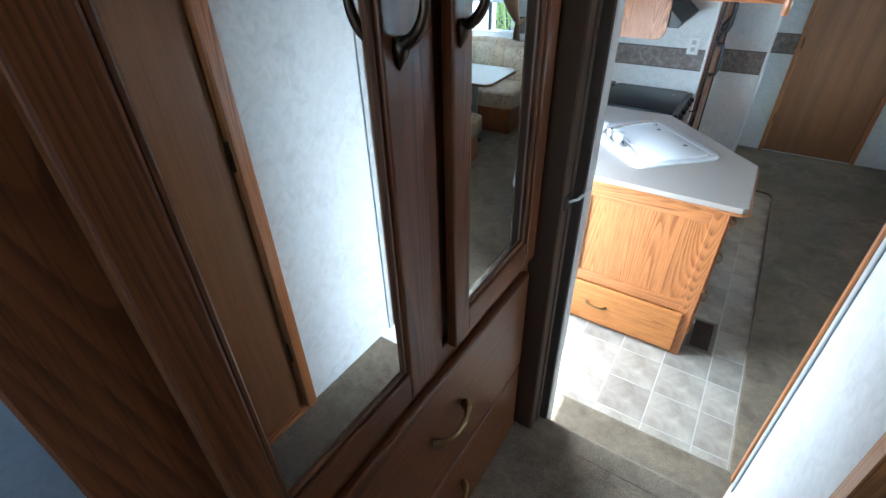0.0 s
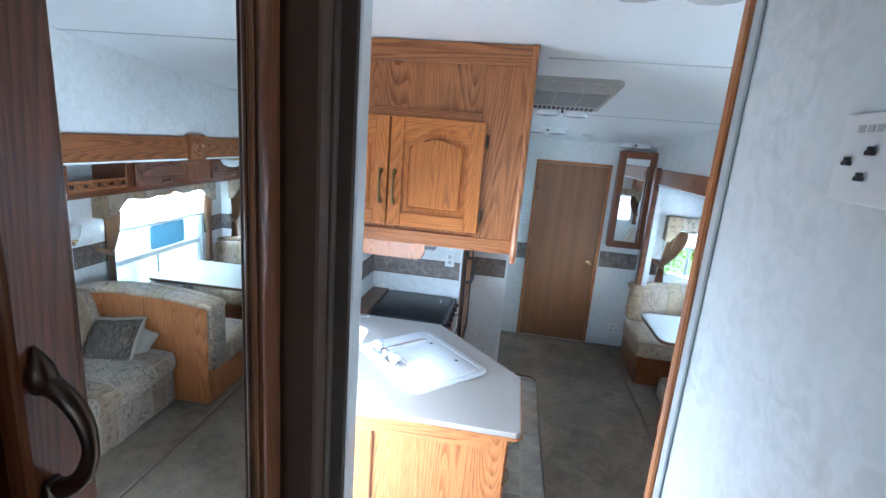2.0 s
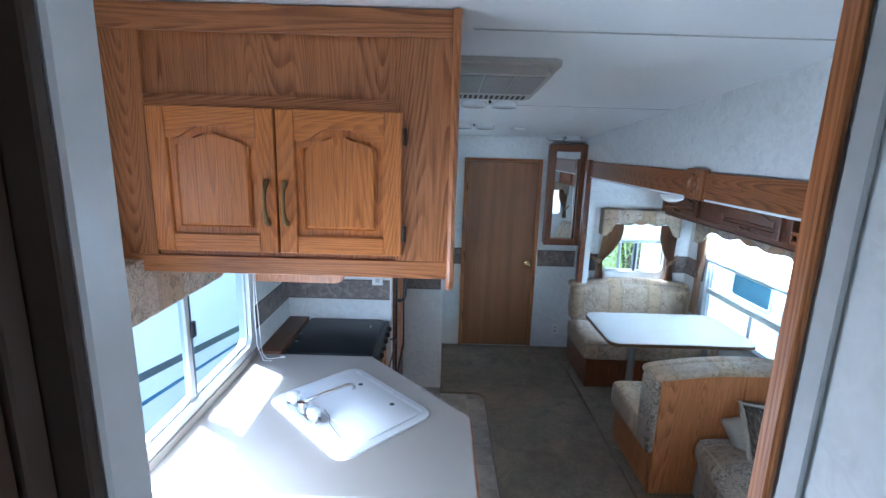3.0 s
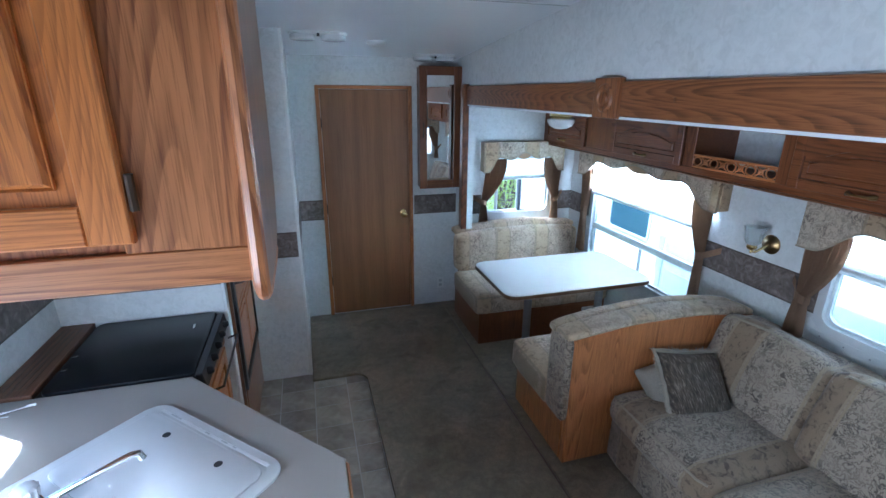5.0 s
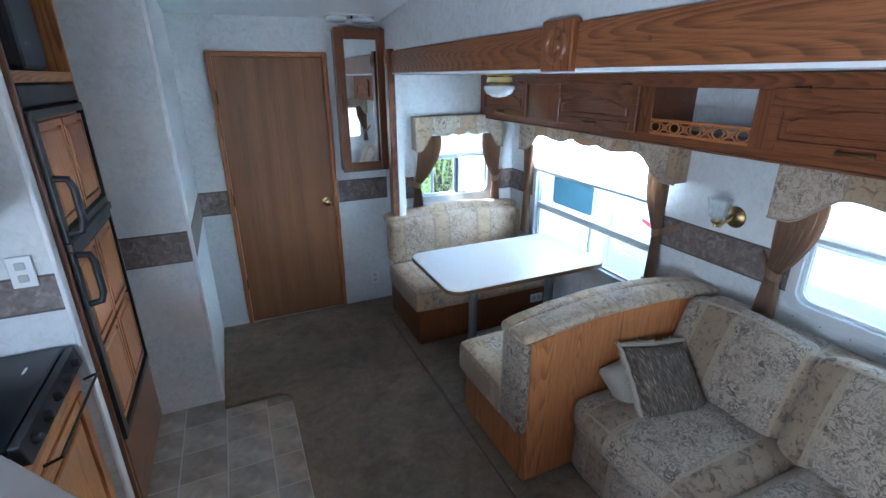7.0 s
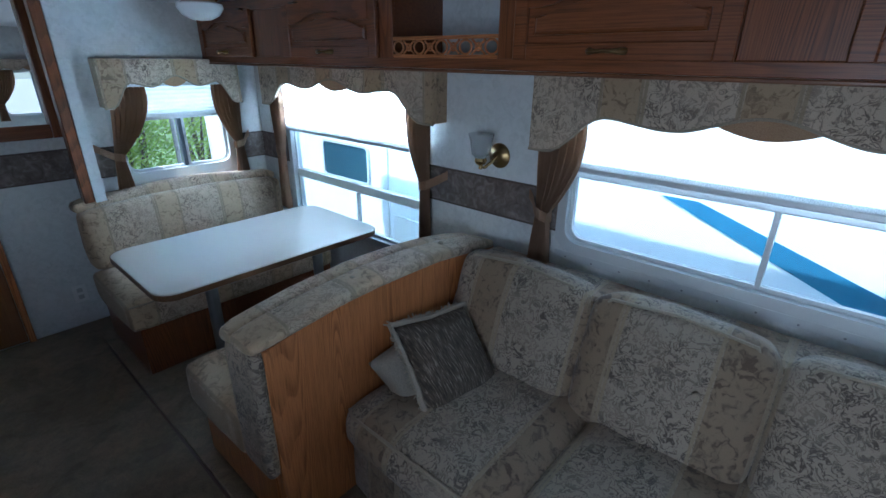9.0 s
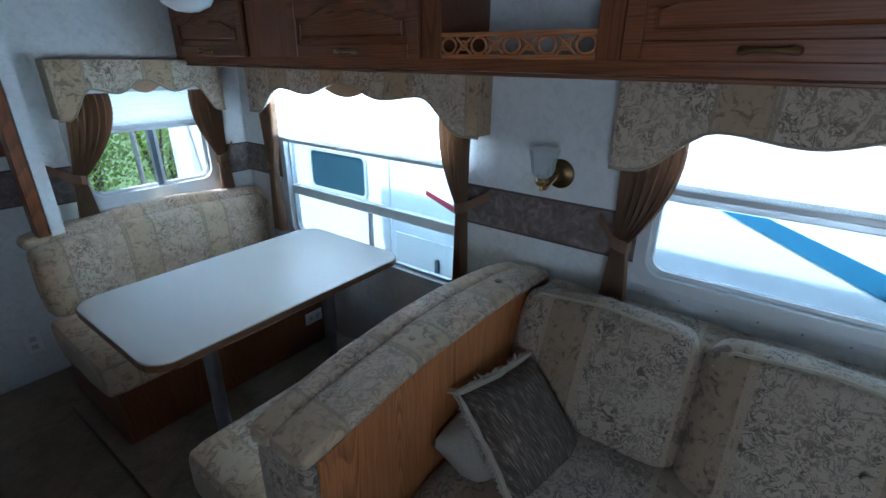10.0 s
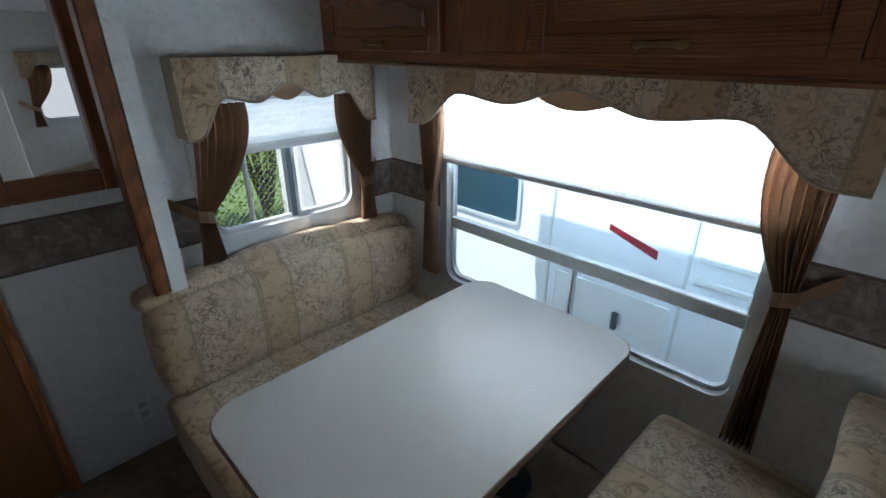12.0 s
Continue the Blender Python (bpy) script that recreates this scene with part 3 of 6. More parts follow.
w1 = window_y("window_kitchen", XL, KWIN, "white-framed sliding kitchen window with rounded corners", bars=[(3.955, 3.985, KWIN[2] + 0.02, KWIN[3] - 0.02, False), (3.985, 4.000, KWIN[2] + 0.02, KWIN[3] - 0.02, True)], out=-1)
part("latch", box(XL - 0.01, XL + 0.004, 3.975, 4.005, 1.27, 1.34, 0.004), BLACK_P, w1)
w2 = window_y("window_dinette", XS, DWIN, "tall white-framed dinette window with a rail across it", rails=[(0.858, 0.05, DWIN[0] + 0.02, DWIN[1] - 0.02)], bars=[(5.66, 5.672, DWIN[2] + 0.02, 0.84, False)])
w3 = window_y("window_sofa", XS, SWIN, "white-framed sofa window with rounded corners", rails=[(1.165, 0.035, SWIN[0] + 0.02, SWIN[1] - 0.02)], bars=[(3.655, 3.672, SWIN[2] + 0.02, 1.15, False)])


def window_x(name, y, span, label, out=1):
    x0, x1, z0, z1 = span
    w = thing(name, ((x0 + x1) / 2, y, z0), label, "window", kind="structure")
    a, b = (y - 0.006, y + TH + 0.012) if out > 0 else (y - 0.012, y + TH + 0.006)
    part("window_frame", ring(rounded(x0 - 0.03, x1 + 0.03, z0 - 0.03, z1 + 0.03, 0.08), rounded(x0 + 0.014, x1 - 0.014, z0 + 0.014, z1 - 0.014, 0.06), 1, a, b), ALU, w)
    m = (a + b) / 2
    inner2 = rounded(x0 + 0.03, x1 - 0.03, z0 + 0.03, z1 - 0.03, 0.05)
    part("inner_frame", ring(rounded(x0 + 0.016, x1 - 0.016, z0 + 0.016, z1 - 0.016, 0.06), inner2, 1, m - 0.008, m + 0.014), ALU, w)
    part("mullion", box(3.728, 3.752, m - 0.02, m + 0.016, z0 + 0.02, z1 - 0.02, 0.002), ALU_DARK, w)
    part("mullion", box(3.754, 3.770, m - 0.012, m + 0.016, z0 + 0.02, z1 - 0.02, 0.002), ALU, w)
    g = part("pane", prism(inner2, 1, m + 0.002, m + 0.005), GLASS_CLEAR, w)
    g.visible_shadow = False
    return w
window_x("window_rear", YS, RWIN, "small white-framed sliding window over the bench")
window_x("window_front", 2.69, RWIN, "small white-framed sliding window at the end of the sofa", -1)

# ---- outdoors ----
solid("ground", box(-60, 70, -60, 80, -1.0, -0.9), GRAVEL, "pale gravel yard", "ground")


solid("grass_verge", box(-8, 14, 8.6, 26, -0.95, -0.894), GRASS, "rough green grass behind the fence", "grass")


def trailer(x0, x1, y0, y1, z0, z1, label):
    t = thing("travel_trailer", ((x0 + x1) / 2, (y0 + y1) / 2, -0.9), label, "trailer")
    part("body", prism(rounded(y0, y1, z0, z1, 0.15), 0, x0, x1, 0.03, 2), RV_WHITE, t)
    for y in (y0 + 2.0, y0 + 2.9):
        for x in (x0 + 0.12, x1 - 0.12):
            part("wheel", lathe([(0.12, -0.1), (0.33, -0.1), (0.36, -0.06), (0.36, 0.06), (0.33, 0.1), (0.12, 0.1)], pose(x, y, -0.54, 0, 90, 0), 24), BLACK_P, t, smooth=True)
    return t


nb = trailer(5.0, 7.4, 0.2, 9.4, -0.45, 2.3, "white travel trailer with tinted windows parked alongside")
def nb_window(y0, y1, z0, z1):
    w = part("window", ring(rounded(y0, y1, z0, z1, 0.05), rounded(y0 + 0.02, y1 - 0.02, z0 + 0.02, z1 - 0.02, 0.035), 0, 4.985, 5.004), ALU, nb)
    part("pane", prism(rounded(y0 + 0.02, y1 - 0.02, z0 + 0.02, z1 - 0.02, 0.035), 0, 4.993, 5.003), RV_PANE, w)
nb_window(6.41, 7.03, 0.60, 0.92)
part("seam_strip", box(4.994, 5.004, 6.19, 6.205, -0.4, 2.2), ALU, nb)
part("seam_strip", box(4.994, 5.004, 5.47, 5.485, -0.4, 2.2), ALU, nb)
part("stripe", prism([(5.87, 0.765), (5.87, 0.735), (5.62, 0.645), (5.62, 0.69)], 0, 4.995, 5.003), RV_RED, nb, "dark red stripe")
part("stripe", prism([(4.20, 0.955), (4.03, 0.955), (3.42, 0.745), (2.6, 0.46), (2.6, 0.33), (3.42, 0.635)], 0, 4.995, 5.003), RV_BLUE, nb, "blue diagonal stripe")
for z in (0.36, 0.47, 0.58):
    part("vent_slat", box(4.985, 5.004, 4.9, 5.44, z + 0.12, z + 0.15, 0.004), WHITE, nb)
part("hatch", box(4.992, 5.004, 5.52, 6.14, -0.15, 0.42, 0.004), WHITE, nb)
part("hatch_handle", box(4.97, 4.995, 5.75, 5.78, 0.2, 0.3, 0.004), ALU_DARK, nb)
nk = trailer(-3.4, -0.9, -1.0, 9.0, -0.72, 2.3, "white travel trailer parked on the kitchen side")
w = part("window", ring(rounded(3.0, 4.4, 0.9, 1.6, 0.06), rounded(3.03, 4.37, 0.93, 1.57, 0.05), 0, -0.904, -0.885), ALU, nk)
part("pane", prism(rounded(3.03, 4.37, 0.93, 1.57, 0.05), 0, -0.903, -0.894), RV_PANE, w)
part("stripe", prism([(1.0, 0.55), (8.5, 0.55), (8.5, 0.525), (1.0, 0.525)], 0, -0.904, -0.893), ALU_DARK, nk, "thin dark stripe")
part("stripe", prism([(4.6, 0.24), (5.8, 0.02), (8.2, -0.38), (8.2, -0.46), (5.8, -0.06), (4.6, 0.16)], 0, -0.904, -0.893), ALU_DARK, nk, "dark slanting stripe")
part("stripe", prism([(4.6, -0.05), (5.9, -0.28), (8.2, -0.60), (8.2, -0.63), (5.9, -0.32), (4.6, -0.09)], 0, -0.904, -0.893), RV_BLUE, nk, "thin blue slanting stripe")
for y in (5.3, 6.9):
    part("seam_strip", box(-0.904, -0.893, y, y + 0.014, -0.66, 2.2), ALU, nk)


def shrub(x, y, h, wdt, seed, n):
    rnd = random.Random(seed)
    t = thing("bush", (x, y, -0.9), "leafy green bush behind the fence", "bush", "bushes behind the fence")
    stem = bmesh.new()
    tips = []
    for i in range(7):
        a, lean = rnd.uniform(0, 6.28), rnd.uniform(0.1, 0.5) * wdt
        top = Vector((x + math.cos(a) * lean, y + math.sin(a) * lean, -0.9 + h * rnd.uniform(0.5, 0.85)))
        mid = Vector((x, y, -0.9)).lerp(top, 0.5) + Vector((rnd.uniform(-0.1, 0.1), rnd.uniform(-0.1, 0.1), 0.1))
        tube([(x, y, -0.92), mid, top], [0.05, 0.03, 0.01], 6, stem)
        tips.append(top)
    part("stem", stem, BARK, t)
    vs, fs = [], []
    for i in range(n):
        c = tips[i % 7].lerp(Vector((x, y, -0.9 + h * 0.5)), rnd.uniform(-0.2, 0.6))
        g = Vector((rnd.gauss(0, 0.27) * wdt, rnd.gauss(0, 0.27) * wdt, rnd.gauss(0, 0.24) * h))
        p = c + g
        if p.z < -0.85:
            continue
        d = Vector((rnd.uniform(-1, 1), rnd.uniform(-1, 1), rnd.uniform(-0.8, 0.5))).normalized()
        s = d.orthogonal().normalized()
        L = rnd.uniform(0.035, 0.075)
        k = len(vs)
        vs += [p, p + d * L * 0.5 + s * L * 0.28, p + d * L, p + d * L * 0.5 - s * L * 0.28]
        fs.append((k, k + 1, k + 2, k + 3))
    me = bpy.data.meshes.new("leaves")
    me.from_pydata([tuple(v) for v in vs], [], fs)
    me.materials.append(LEAF)
    ob = new("leaves", me)
    ob.parent = t
    ob.matrix_parent_inverse = world_of(t).inverted()
for i in range(6):
    shrub(0.3 + i * 0.82 + 0.2 * (i % 2), 9.9 + 0.5 * ((i * 7) % 3), 2.6 + 0.4 * (i % 3), 0.95, 11 + i, 10500)


for i in range(6):
    shrub(1.0 + i * 1.2, 11.6 + 0.4 * (i % 2), 3.0, 1.2, 41 + i, 7000)


def fence():
    t = thing("chain_link_fence", (4.0, 9.0, -0.9), "grey chain-link fence before green bushes", "fence")
    for i in range(3):
        part("post", tube([(2.0 + 1.25 * i, 9.0, -0.95), (2.0 + 1.25 * i, 9.0, 1.15)], 0.025, 8), GALV, t)
    part("top_rail", tube([(1.2, 9.0, 1.1), (4.95, 9.0, 1.1)], 0.02, 8), GALV, t)
    vs, fs = [], []
    def wire(p, q, w=0.0009):
        k = len(vs)
        vs.extend([(p[0] - w, 8.99, p[1]), (p[0] + w, 8.99, p[1]), (q[0] + w, 8.99, q[1]), (q[0] - w, 8.99, q[1]), (p[0], 8.986, p[1]), (q[0], 8.986, q[1])])
        fs.extend([(k, k + 1, k + 2, k + 3), (k, k + 4, k + 5, k + 3), (k + 1, k + 4, k + 5, k + 2)])
    for i in range(-28, 62):
        x = 1.2 + i * 0.06
        for sgn in (1, -1):
            wire((x, -0.85), (x + sgn * 1.95, 1.10))
    me = bpy.data.meshes.new("mesh_wire")
    me.from_pydata(vs, [], fs)
    me.materials.append(GALV)
    ob = new("wire_mesh", me)
    ob.parent = t
    ob.matrix_parent_inverse = world_of(t).inverted()
fence()

# ---- joinery helpers ----
def arch(w0, w1, v0, v1, rise, n=12):
    """Outline with a cathedral arch at the top."""
    pts = [(w0, v0), (w1, v0), (w1, v1 - rise)]
    W = w1 - w0
    for i in range(n + 1):
        u = 1 - i / n
        s = 0.5 - 0.5 * math.cos(math.pi * min(1, max(0, (min(u, 1 - u) - 0.09) / 0.27)))
        pts.append((w0 + W * u, v1 - rise + rise * s))
    pts.append((w0, v1 - rise))
    out = []
    for p in pts:
        if not out or (abs(p[0] - out[-1][0]) + abs(p[1] - out[-1][1])) > 1e-5:
            out.append(p)
    return out


def oriented(u, v, w, axis, sign):
    """Maps (u across, v up, w out of the face) for a face across the axis."""
    return (w, u, v) if axis == 0 else (u, w, v)


def bow_handle(axis, face, sign, u, v, length, upright=True, proud=0.028, rad=0.006):
    """A bowed pull with flared ends, standing proud of a face."""
    pts, rads = [], []
    for i in range(13):
        s = i / 12 - 0.5
        k = 1 - (2 * s) ** 2
        uu, vv = (u, v + s * length) if upright else (u + s * length, v)
        pts.append(oriented(uu, vv, face + sign * (0.004 + proud * k ** 0.6), axis, sign))
        rads.append(rad * (0.75 + 0.35 * (1 - abs(abs(2 * s) - 0.8) / 0.8) + (0.5 if abs(s) > 0.38 else 0)))
    return tube(pts, rads, 8)


def slab(axis, face, sign, t, poly, bev=0.003):
    """A board standing on a face: outline in (across, up)."""
    return prism(poly, axis, min(face, face + sign * t), max(face, face + sign * t), bev)


def raised_door(parent, axis, face, sign, u0, u1, v0, v1, mats, arched=True, handle=None, hinge_side=None, panes=1, rail=0.055, metal=None, tt=0.02):
    """A framed door with a raised panel: frame, panel, handle and hinges as parts."""
    upright, across = mats
    d = part("door", bmesh.new(), upright, parent)
    f0 = face
    bm = bmesh.new()
    ru = rail
    box_ = lambda a, b, c, e, t, bev=0.003: slab(axis, f0, sign, t, [(a, c), (b, c), (b, e), (a, e)], bev)
    part("stile", box_(u0, u0 + ru, v0, v1, tt), upright, d)
    part("stile", box_(u1 - ru, u1, v0, v1, tt), upright, d)
    part("rail", box_(u0 + ru - 0.0005, u1 - ru + 0.0005, v0, v0 + ru, tt - 0.001), across, d)
    rise = min(0.036, 0.10 * (u1 - u0)) if arched else 0.0
    if arched:
        W0, W1, V0, V1 = u0 + ru, u1 - ru, v1 - ru - rise, v1
        a = arch(W0, W1, v0, v1 - ru, rise)
        curve = [p for p in a if p[1] >= v1 - ru - rise - 1e-6]
        poly = [(W0, v1), (W1, v1)] + curve
        part("top_rail", slab(axis, f0, sign, tt - 0.001, poly, 0.0), across, d)
    else:
        part("top_rail", box_(u0 + ru - 0.0005, u1 - ru + 0.0005, v1 - ru, v1, tt - 0.001), across, d)
    n = panes
    for i in range(n):
        a0 = u0 + ru + (u1 - u0 - 2 * ru) * i / n
        a1 = u0 + ru + (u1 - u0 - 2 * ru) * (i + 1) / n
        g = 0.004
        o = arch(a0 - 0.004, a1 + 0.004, v0 + ru - 0.004, v1 - ru + 0.004, rise) if arched else [(a0, v0 + ru), (a1, v0 + ru), (a1, v1 - ru), (a0, v1 - ru)]
        part("panel_field", slab(axis, f0, sign, tt * 0.35, o, 0.0), upright, d)
        k = 0.022
        o2 = arch(a0 + k, a1 - k, v0 + ru + k, v1 - ru - k, rise) if arched else [(a0 + k, v0 + ru + k), (a1 - k, v0 + ru + k), (a1 - k, v1 - ru - k), (a0 + k, v1 - ru - k)]
        part("raised_panel", slab(axis, f0 + sign * tt * 0.3, sign, tt * 0.6, o2, 0.0095), upright, d)
    if handle:
        hu, hv, hl, up = handle
        part("handle", bow_handle(axis, f0 + sign * tt, sign, hu, hv, hl, up), metal or BRASS, d, smooth=True)
    if hinge_side is not None:
        for v in (v0 + 0.07, v1 - 0.07):
            uu = hinge_side
            c = oriented(uu, v - 0.025, f0 + sign * tt * 0.6, axis, sign)
            e = oriented(uu, v + 0.025, f0 + sign * tt * 0.6, axis, sign)
            part("hinge", tube([c, e], 0.006, 8), BRONZE, d, "dark bronze hinge")
    return d

# ---- wardrobe with mirror doors ----
wr = thing("wardrobe", (1.2, 1.95, DECK), "oak wardrobe in shade-darkened colour with two mirrored doors over drawers", "wardrobe")
# golden oak like the kitchen's, coloured darker to carry the corridor's shade
FX = 1.447
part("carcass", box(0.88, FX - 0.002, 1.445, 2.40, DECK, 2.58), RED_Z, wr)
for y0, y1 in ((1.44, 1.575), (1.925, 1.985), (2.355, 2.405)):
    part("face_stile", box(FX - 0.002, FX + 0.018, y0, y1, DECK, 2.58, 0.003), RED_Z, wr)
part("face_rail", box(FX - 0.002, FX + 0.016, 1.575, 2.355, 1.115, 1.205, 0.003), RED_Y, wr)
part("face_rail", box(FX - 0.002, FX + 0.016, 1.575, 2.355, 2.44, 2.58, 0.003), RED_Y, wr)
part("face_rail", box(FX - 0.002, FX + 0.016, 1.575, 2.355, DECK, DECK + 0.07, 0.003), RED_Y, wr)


def mirror_door(y0, y1, z0, z1, hy, r0=0.052, r1=0.052, turn=0.0):
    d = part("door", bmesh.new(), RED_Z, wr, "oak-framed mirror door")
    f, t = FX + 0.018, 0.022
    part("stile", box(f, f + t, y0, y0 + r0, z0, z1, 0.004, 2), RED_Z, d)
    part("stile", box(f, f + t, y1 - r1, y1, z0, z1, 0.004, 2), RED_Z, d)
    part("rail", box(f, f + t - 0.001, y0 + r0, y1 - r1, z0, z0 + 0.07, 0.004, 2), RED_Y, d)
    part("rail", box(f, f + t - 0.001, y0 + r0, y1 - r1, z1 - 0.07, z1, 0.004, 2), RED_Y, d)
    ym = (y0 + y1) / 2
    pane = box(0.0, 0.006, y0 + r0 - 0.003 - ym, y1 - r1 + 0.003 - ym, z0 + 0.066, z1 - 0.066)
    bmesh.ops.transform(pane, matrix=pose(f + 0.003, ym, 0, 0, 0, turn), verts=pane.verts)
    part("mirror", pane, MIRROR, d, "clear mirror glass")
    for a, b, c, e in ((y0 + r0, y0 + r0 + 0.010, z0 + 0.07, z1 - 0.07), (y1 - r1 - 0.010, y1 - r1, z0 + 0.07, z1 - 0.07)):
        part("bead", box(f + 0.006, f + 0.015, a, b, c, e, 0.003), DARK_Z, d)
    part("bead", box(f + 0.006, f + 0.015, y0 + r0 + 0.010, y1 - r1 - 0.010, z0 + 0.07, z0 + 0.08, 0.003), DARK_Y, d)
    hb = bmesh.new()
    steps = [k / 18 - 0.5 for k in range(19)]
    tube([(f + t + 0.003 + 0.038 * max(0.0, 1 - (2 * k) ** 2) ** 0.6, hy, 1.846 + k * 0.094) for k in steps], [0.0058 + 0.0022 * abs(2 * k) for k in steps], 10, hb)
    for q in (-1, 1):
        leaf = [(0.002, 0.038, 0.006), (0.006, 0.048, 0.011), (0.005, 0.058, 0.0085), (0.003, 0.068, 0.004), (0.0015, 0.074, 0.001)]
        tube([(f + t + w, hy, 1.846 + q * h) for w, h, r in leaf], [r for w, h, r in leaf], 10, hb)
    part("handle", hb, BRONZE, d, "ornate dark bronze pull", smooth=True)
mirror_door(1.53, 1.928, 1.20, 2.46, 1.880, 0.052, 0.075)
mirror_door(2.0, 2.383, 1.20, 2.46, 2.014, turn=0.85)


def front_drawer(y0, y1, z0, z1):
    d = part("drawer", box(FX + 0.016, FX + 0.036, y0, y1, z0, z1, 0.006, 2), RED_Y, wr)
    part("handle", bow_handle(0, FX + 0.036, 1, (y0 + y1) / 2, (z0 + z1) / 2 + 0.02, 0.13, False, 0.03, 0.007), BRASS, d, "aged brass pull", smooth=True)
front_drawer(1.56, 2.378, 0.80, 1.150)
front_drawer(1.56, 2.375, 0.485, 0.785)

# catch on the jamb
ct = thing("door_catch", (1.55, 2.45, 1.36), "small steel hook and cord on the jamb", "hook")
part("plate", box(1.535, 1.540, 2.42, 2.45, 1.33, 1.37, 0.002), BRONZE, ct)
part("cord", tube([(1.540, 2.435, 1.35), (1.556, 2.455, 1.352), (1.570, 2.50, 1.365)], 0.004, 6), WHITE, ct)

# closet door facing the wardrobe
cd = thing("closet_door", (2.1670, 1.72, DECK), "flat brown veneer door in an oak frame, closed", "door", kind="structure")
part("leaf", box(2.1550, 2.1870, 1.43, 2.045, DECK + 0.02, 2.40, 0.002), DOOR_WOOD, cd)
for y0, y1 in ((2.05, 2.092), (1.385, 1.428)):
    part("frame_post", box(2.1300, 2.1920, y0, y1, DECK + 0.001, 2.44, 0.004), OAK_Z, cd)
part("frame_head", box(2.1310, 2.1920, 1.428, 2.05, 2.40, 2.44, 0.004), OAK_Y, cd)
part("sill", box(2.1320, 2.1870, 1.43, 2.05, DECK + 0.001, DECK + 0.018, 0.003), OAK_Y, cd)
for z in (0.75, 1.45, 2.2):
    part("hinge", tube([(2.1480, 2.048, z - 0.04), (2.1480, 2.048, z + 0.04)], 0.006, 8), BRONZE, cd)

# switch panel on the corridor wall
sp_ = thing("switch_panel", (2.146, 2.21, 2.06), "white monitor panel with small black rocker switches", "switch panel")
part("plate", box(2.140, 2.1466, 2.10, 2.290, 2.060, 2.146, 0.002), WHITE, sp_)
for y, z in ((2.268, 2.098), (2.240, 2.108), (2.246, 2.084), (2.205, 2.108), (2.175, 2.094), (2.15, 2.108)):
    part("switch", box(2.1350, 2.140, y - 0.0045, y + 0.0045, z - 0.0022, z + 0.0022, 0.0006), BLACK_P, sp_)
    part("rocker", box(2.1350, 2.140, y - 0.0022, y + 0.0022, z + 0.0022, z + 0.006, 0.0006), BLACK_P, sp_)
for y in (2.262, 2.250, 2.238, 2.226):
    part("caption_bar", box(2.1392, 2.1402, y - 0.004, y + 0.004, 2.127, 2.134), TRIM_GREY, sp_)

# ---- rear door and mirror cabinet ----
rd = thing("door_rear", (2.41, YR, 0.0), "flat brown veneer interior door in an oak frame, closed", "door", kind="structure")
part("leaf", box(2.062, 2.762, YR - 0.022, YR - 0.002, 0.03, 1.955, 0.002), DOOR_WOOD, rd)
part("frame_post", box(2.028, 2.060, YR - 0.03, YR - 0.002, 0.012, 1.985, 0.004), OAK_Z, rd)
part("frame_post", box(2.764, 2.796, YR - 0.03, YR - 0.002, 0.012, 1.985, 0.004), OAK_Z, rd)
part("frame_head", box(2.0601, 2.7639, YR - 0.029, YR - 0.002, 1.957, 1.985, 0.004), OAK_X, rd)
kb = part("knob", lathe([(0.004, 0), (0.028, 0), (0.030, 0.006), (0.012, 0.012), (0.011, 0.035), (0.024, 0.045), (0.028, 0.06), (0.02, 0.072), (0.004, 0.075)], pose(2.705, YR - 0.022, 0.93, 90, 0, 0), 20), GOLD, rd, "polished brass knob", smooth=True)
for z in (0.35, 1.0, 1.7):
    part("hinge", tube([(2.061, YR - 0.027, z - 0.04), (2.061, YR - 0.027, z + 0.04)], 0.005, 8), BRONZE, rd)
mc = thing("mirror_cabinet", (3.02, YR, 1.15), "narrow oak wall cabinet with a mirrored door", "cabinet")
part("body", box(2.845, 3.195, YR - 0.10, YR - 0.001, 1.16, 2.13, 0.003), RED_Z, mc)
md = part("door", bmesh.new(), RED_Z, mc)
a0, a1, b0, b1, yy = 2.838, 3.197, 1.152, 2.137, YR - 0.101
part("stile", box(a0, a0 + 0.065, yy - 0.02, yy, b0, b1, 0.005, 2), RED_Z, md)
part("stile", box(a1 - 0.065, a1, yy - 0.02, yy, b0, b1, 0.005, 2), RED_Z, md)
part("rail", box(a0 + 0.065, a1 - 0.065, yy - 0.019, yy, b0, b0 + 0.07, 0.005, 2), RED_X, md)
part("rail", box(a0 + 0.065, a1 - 0.065, yy - 0.019, yy, b1 - 0.07, b1, 0.005, 2), RED_X, md)
part("mirror", box(a0 + 0.06, a1 - 0.06, yy - 0.009, yy - 0.003, b0 + 0.066, b1 - 0.066), MIRROR, md, "clear mirror glass")
part("handle", tube([(a0 + 0.03, yy - 0.022, 1.58), (a0 + 0.03, yy - 0.04, 1.61), (a0 + 0.03, yy - 0.04, 1.67), (a0 + 0.03, yy - 0.022, 1.70)], 0.005, 8), BRONZE, md, smooth=True)


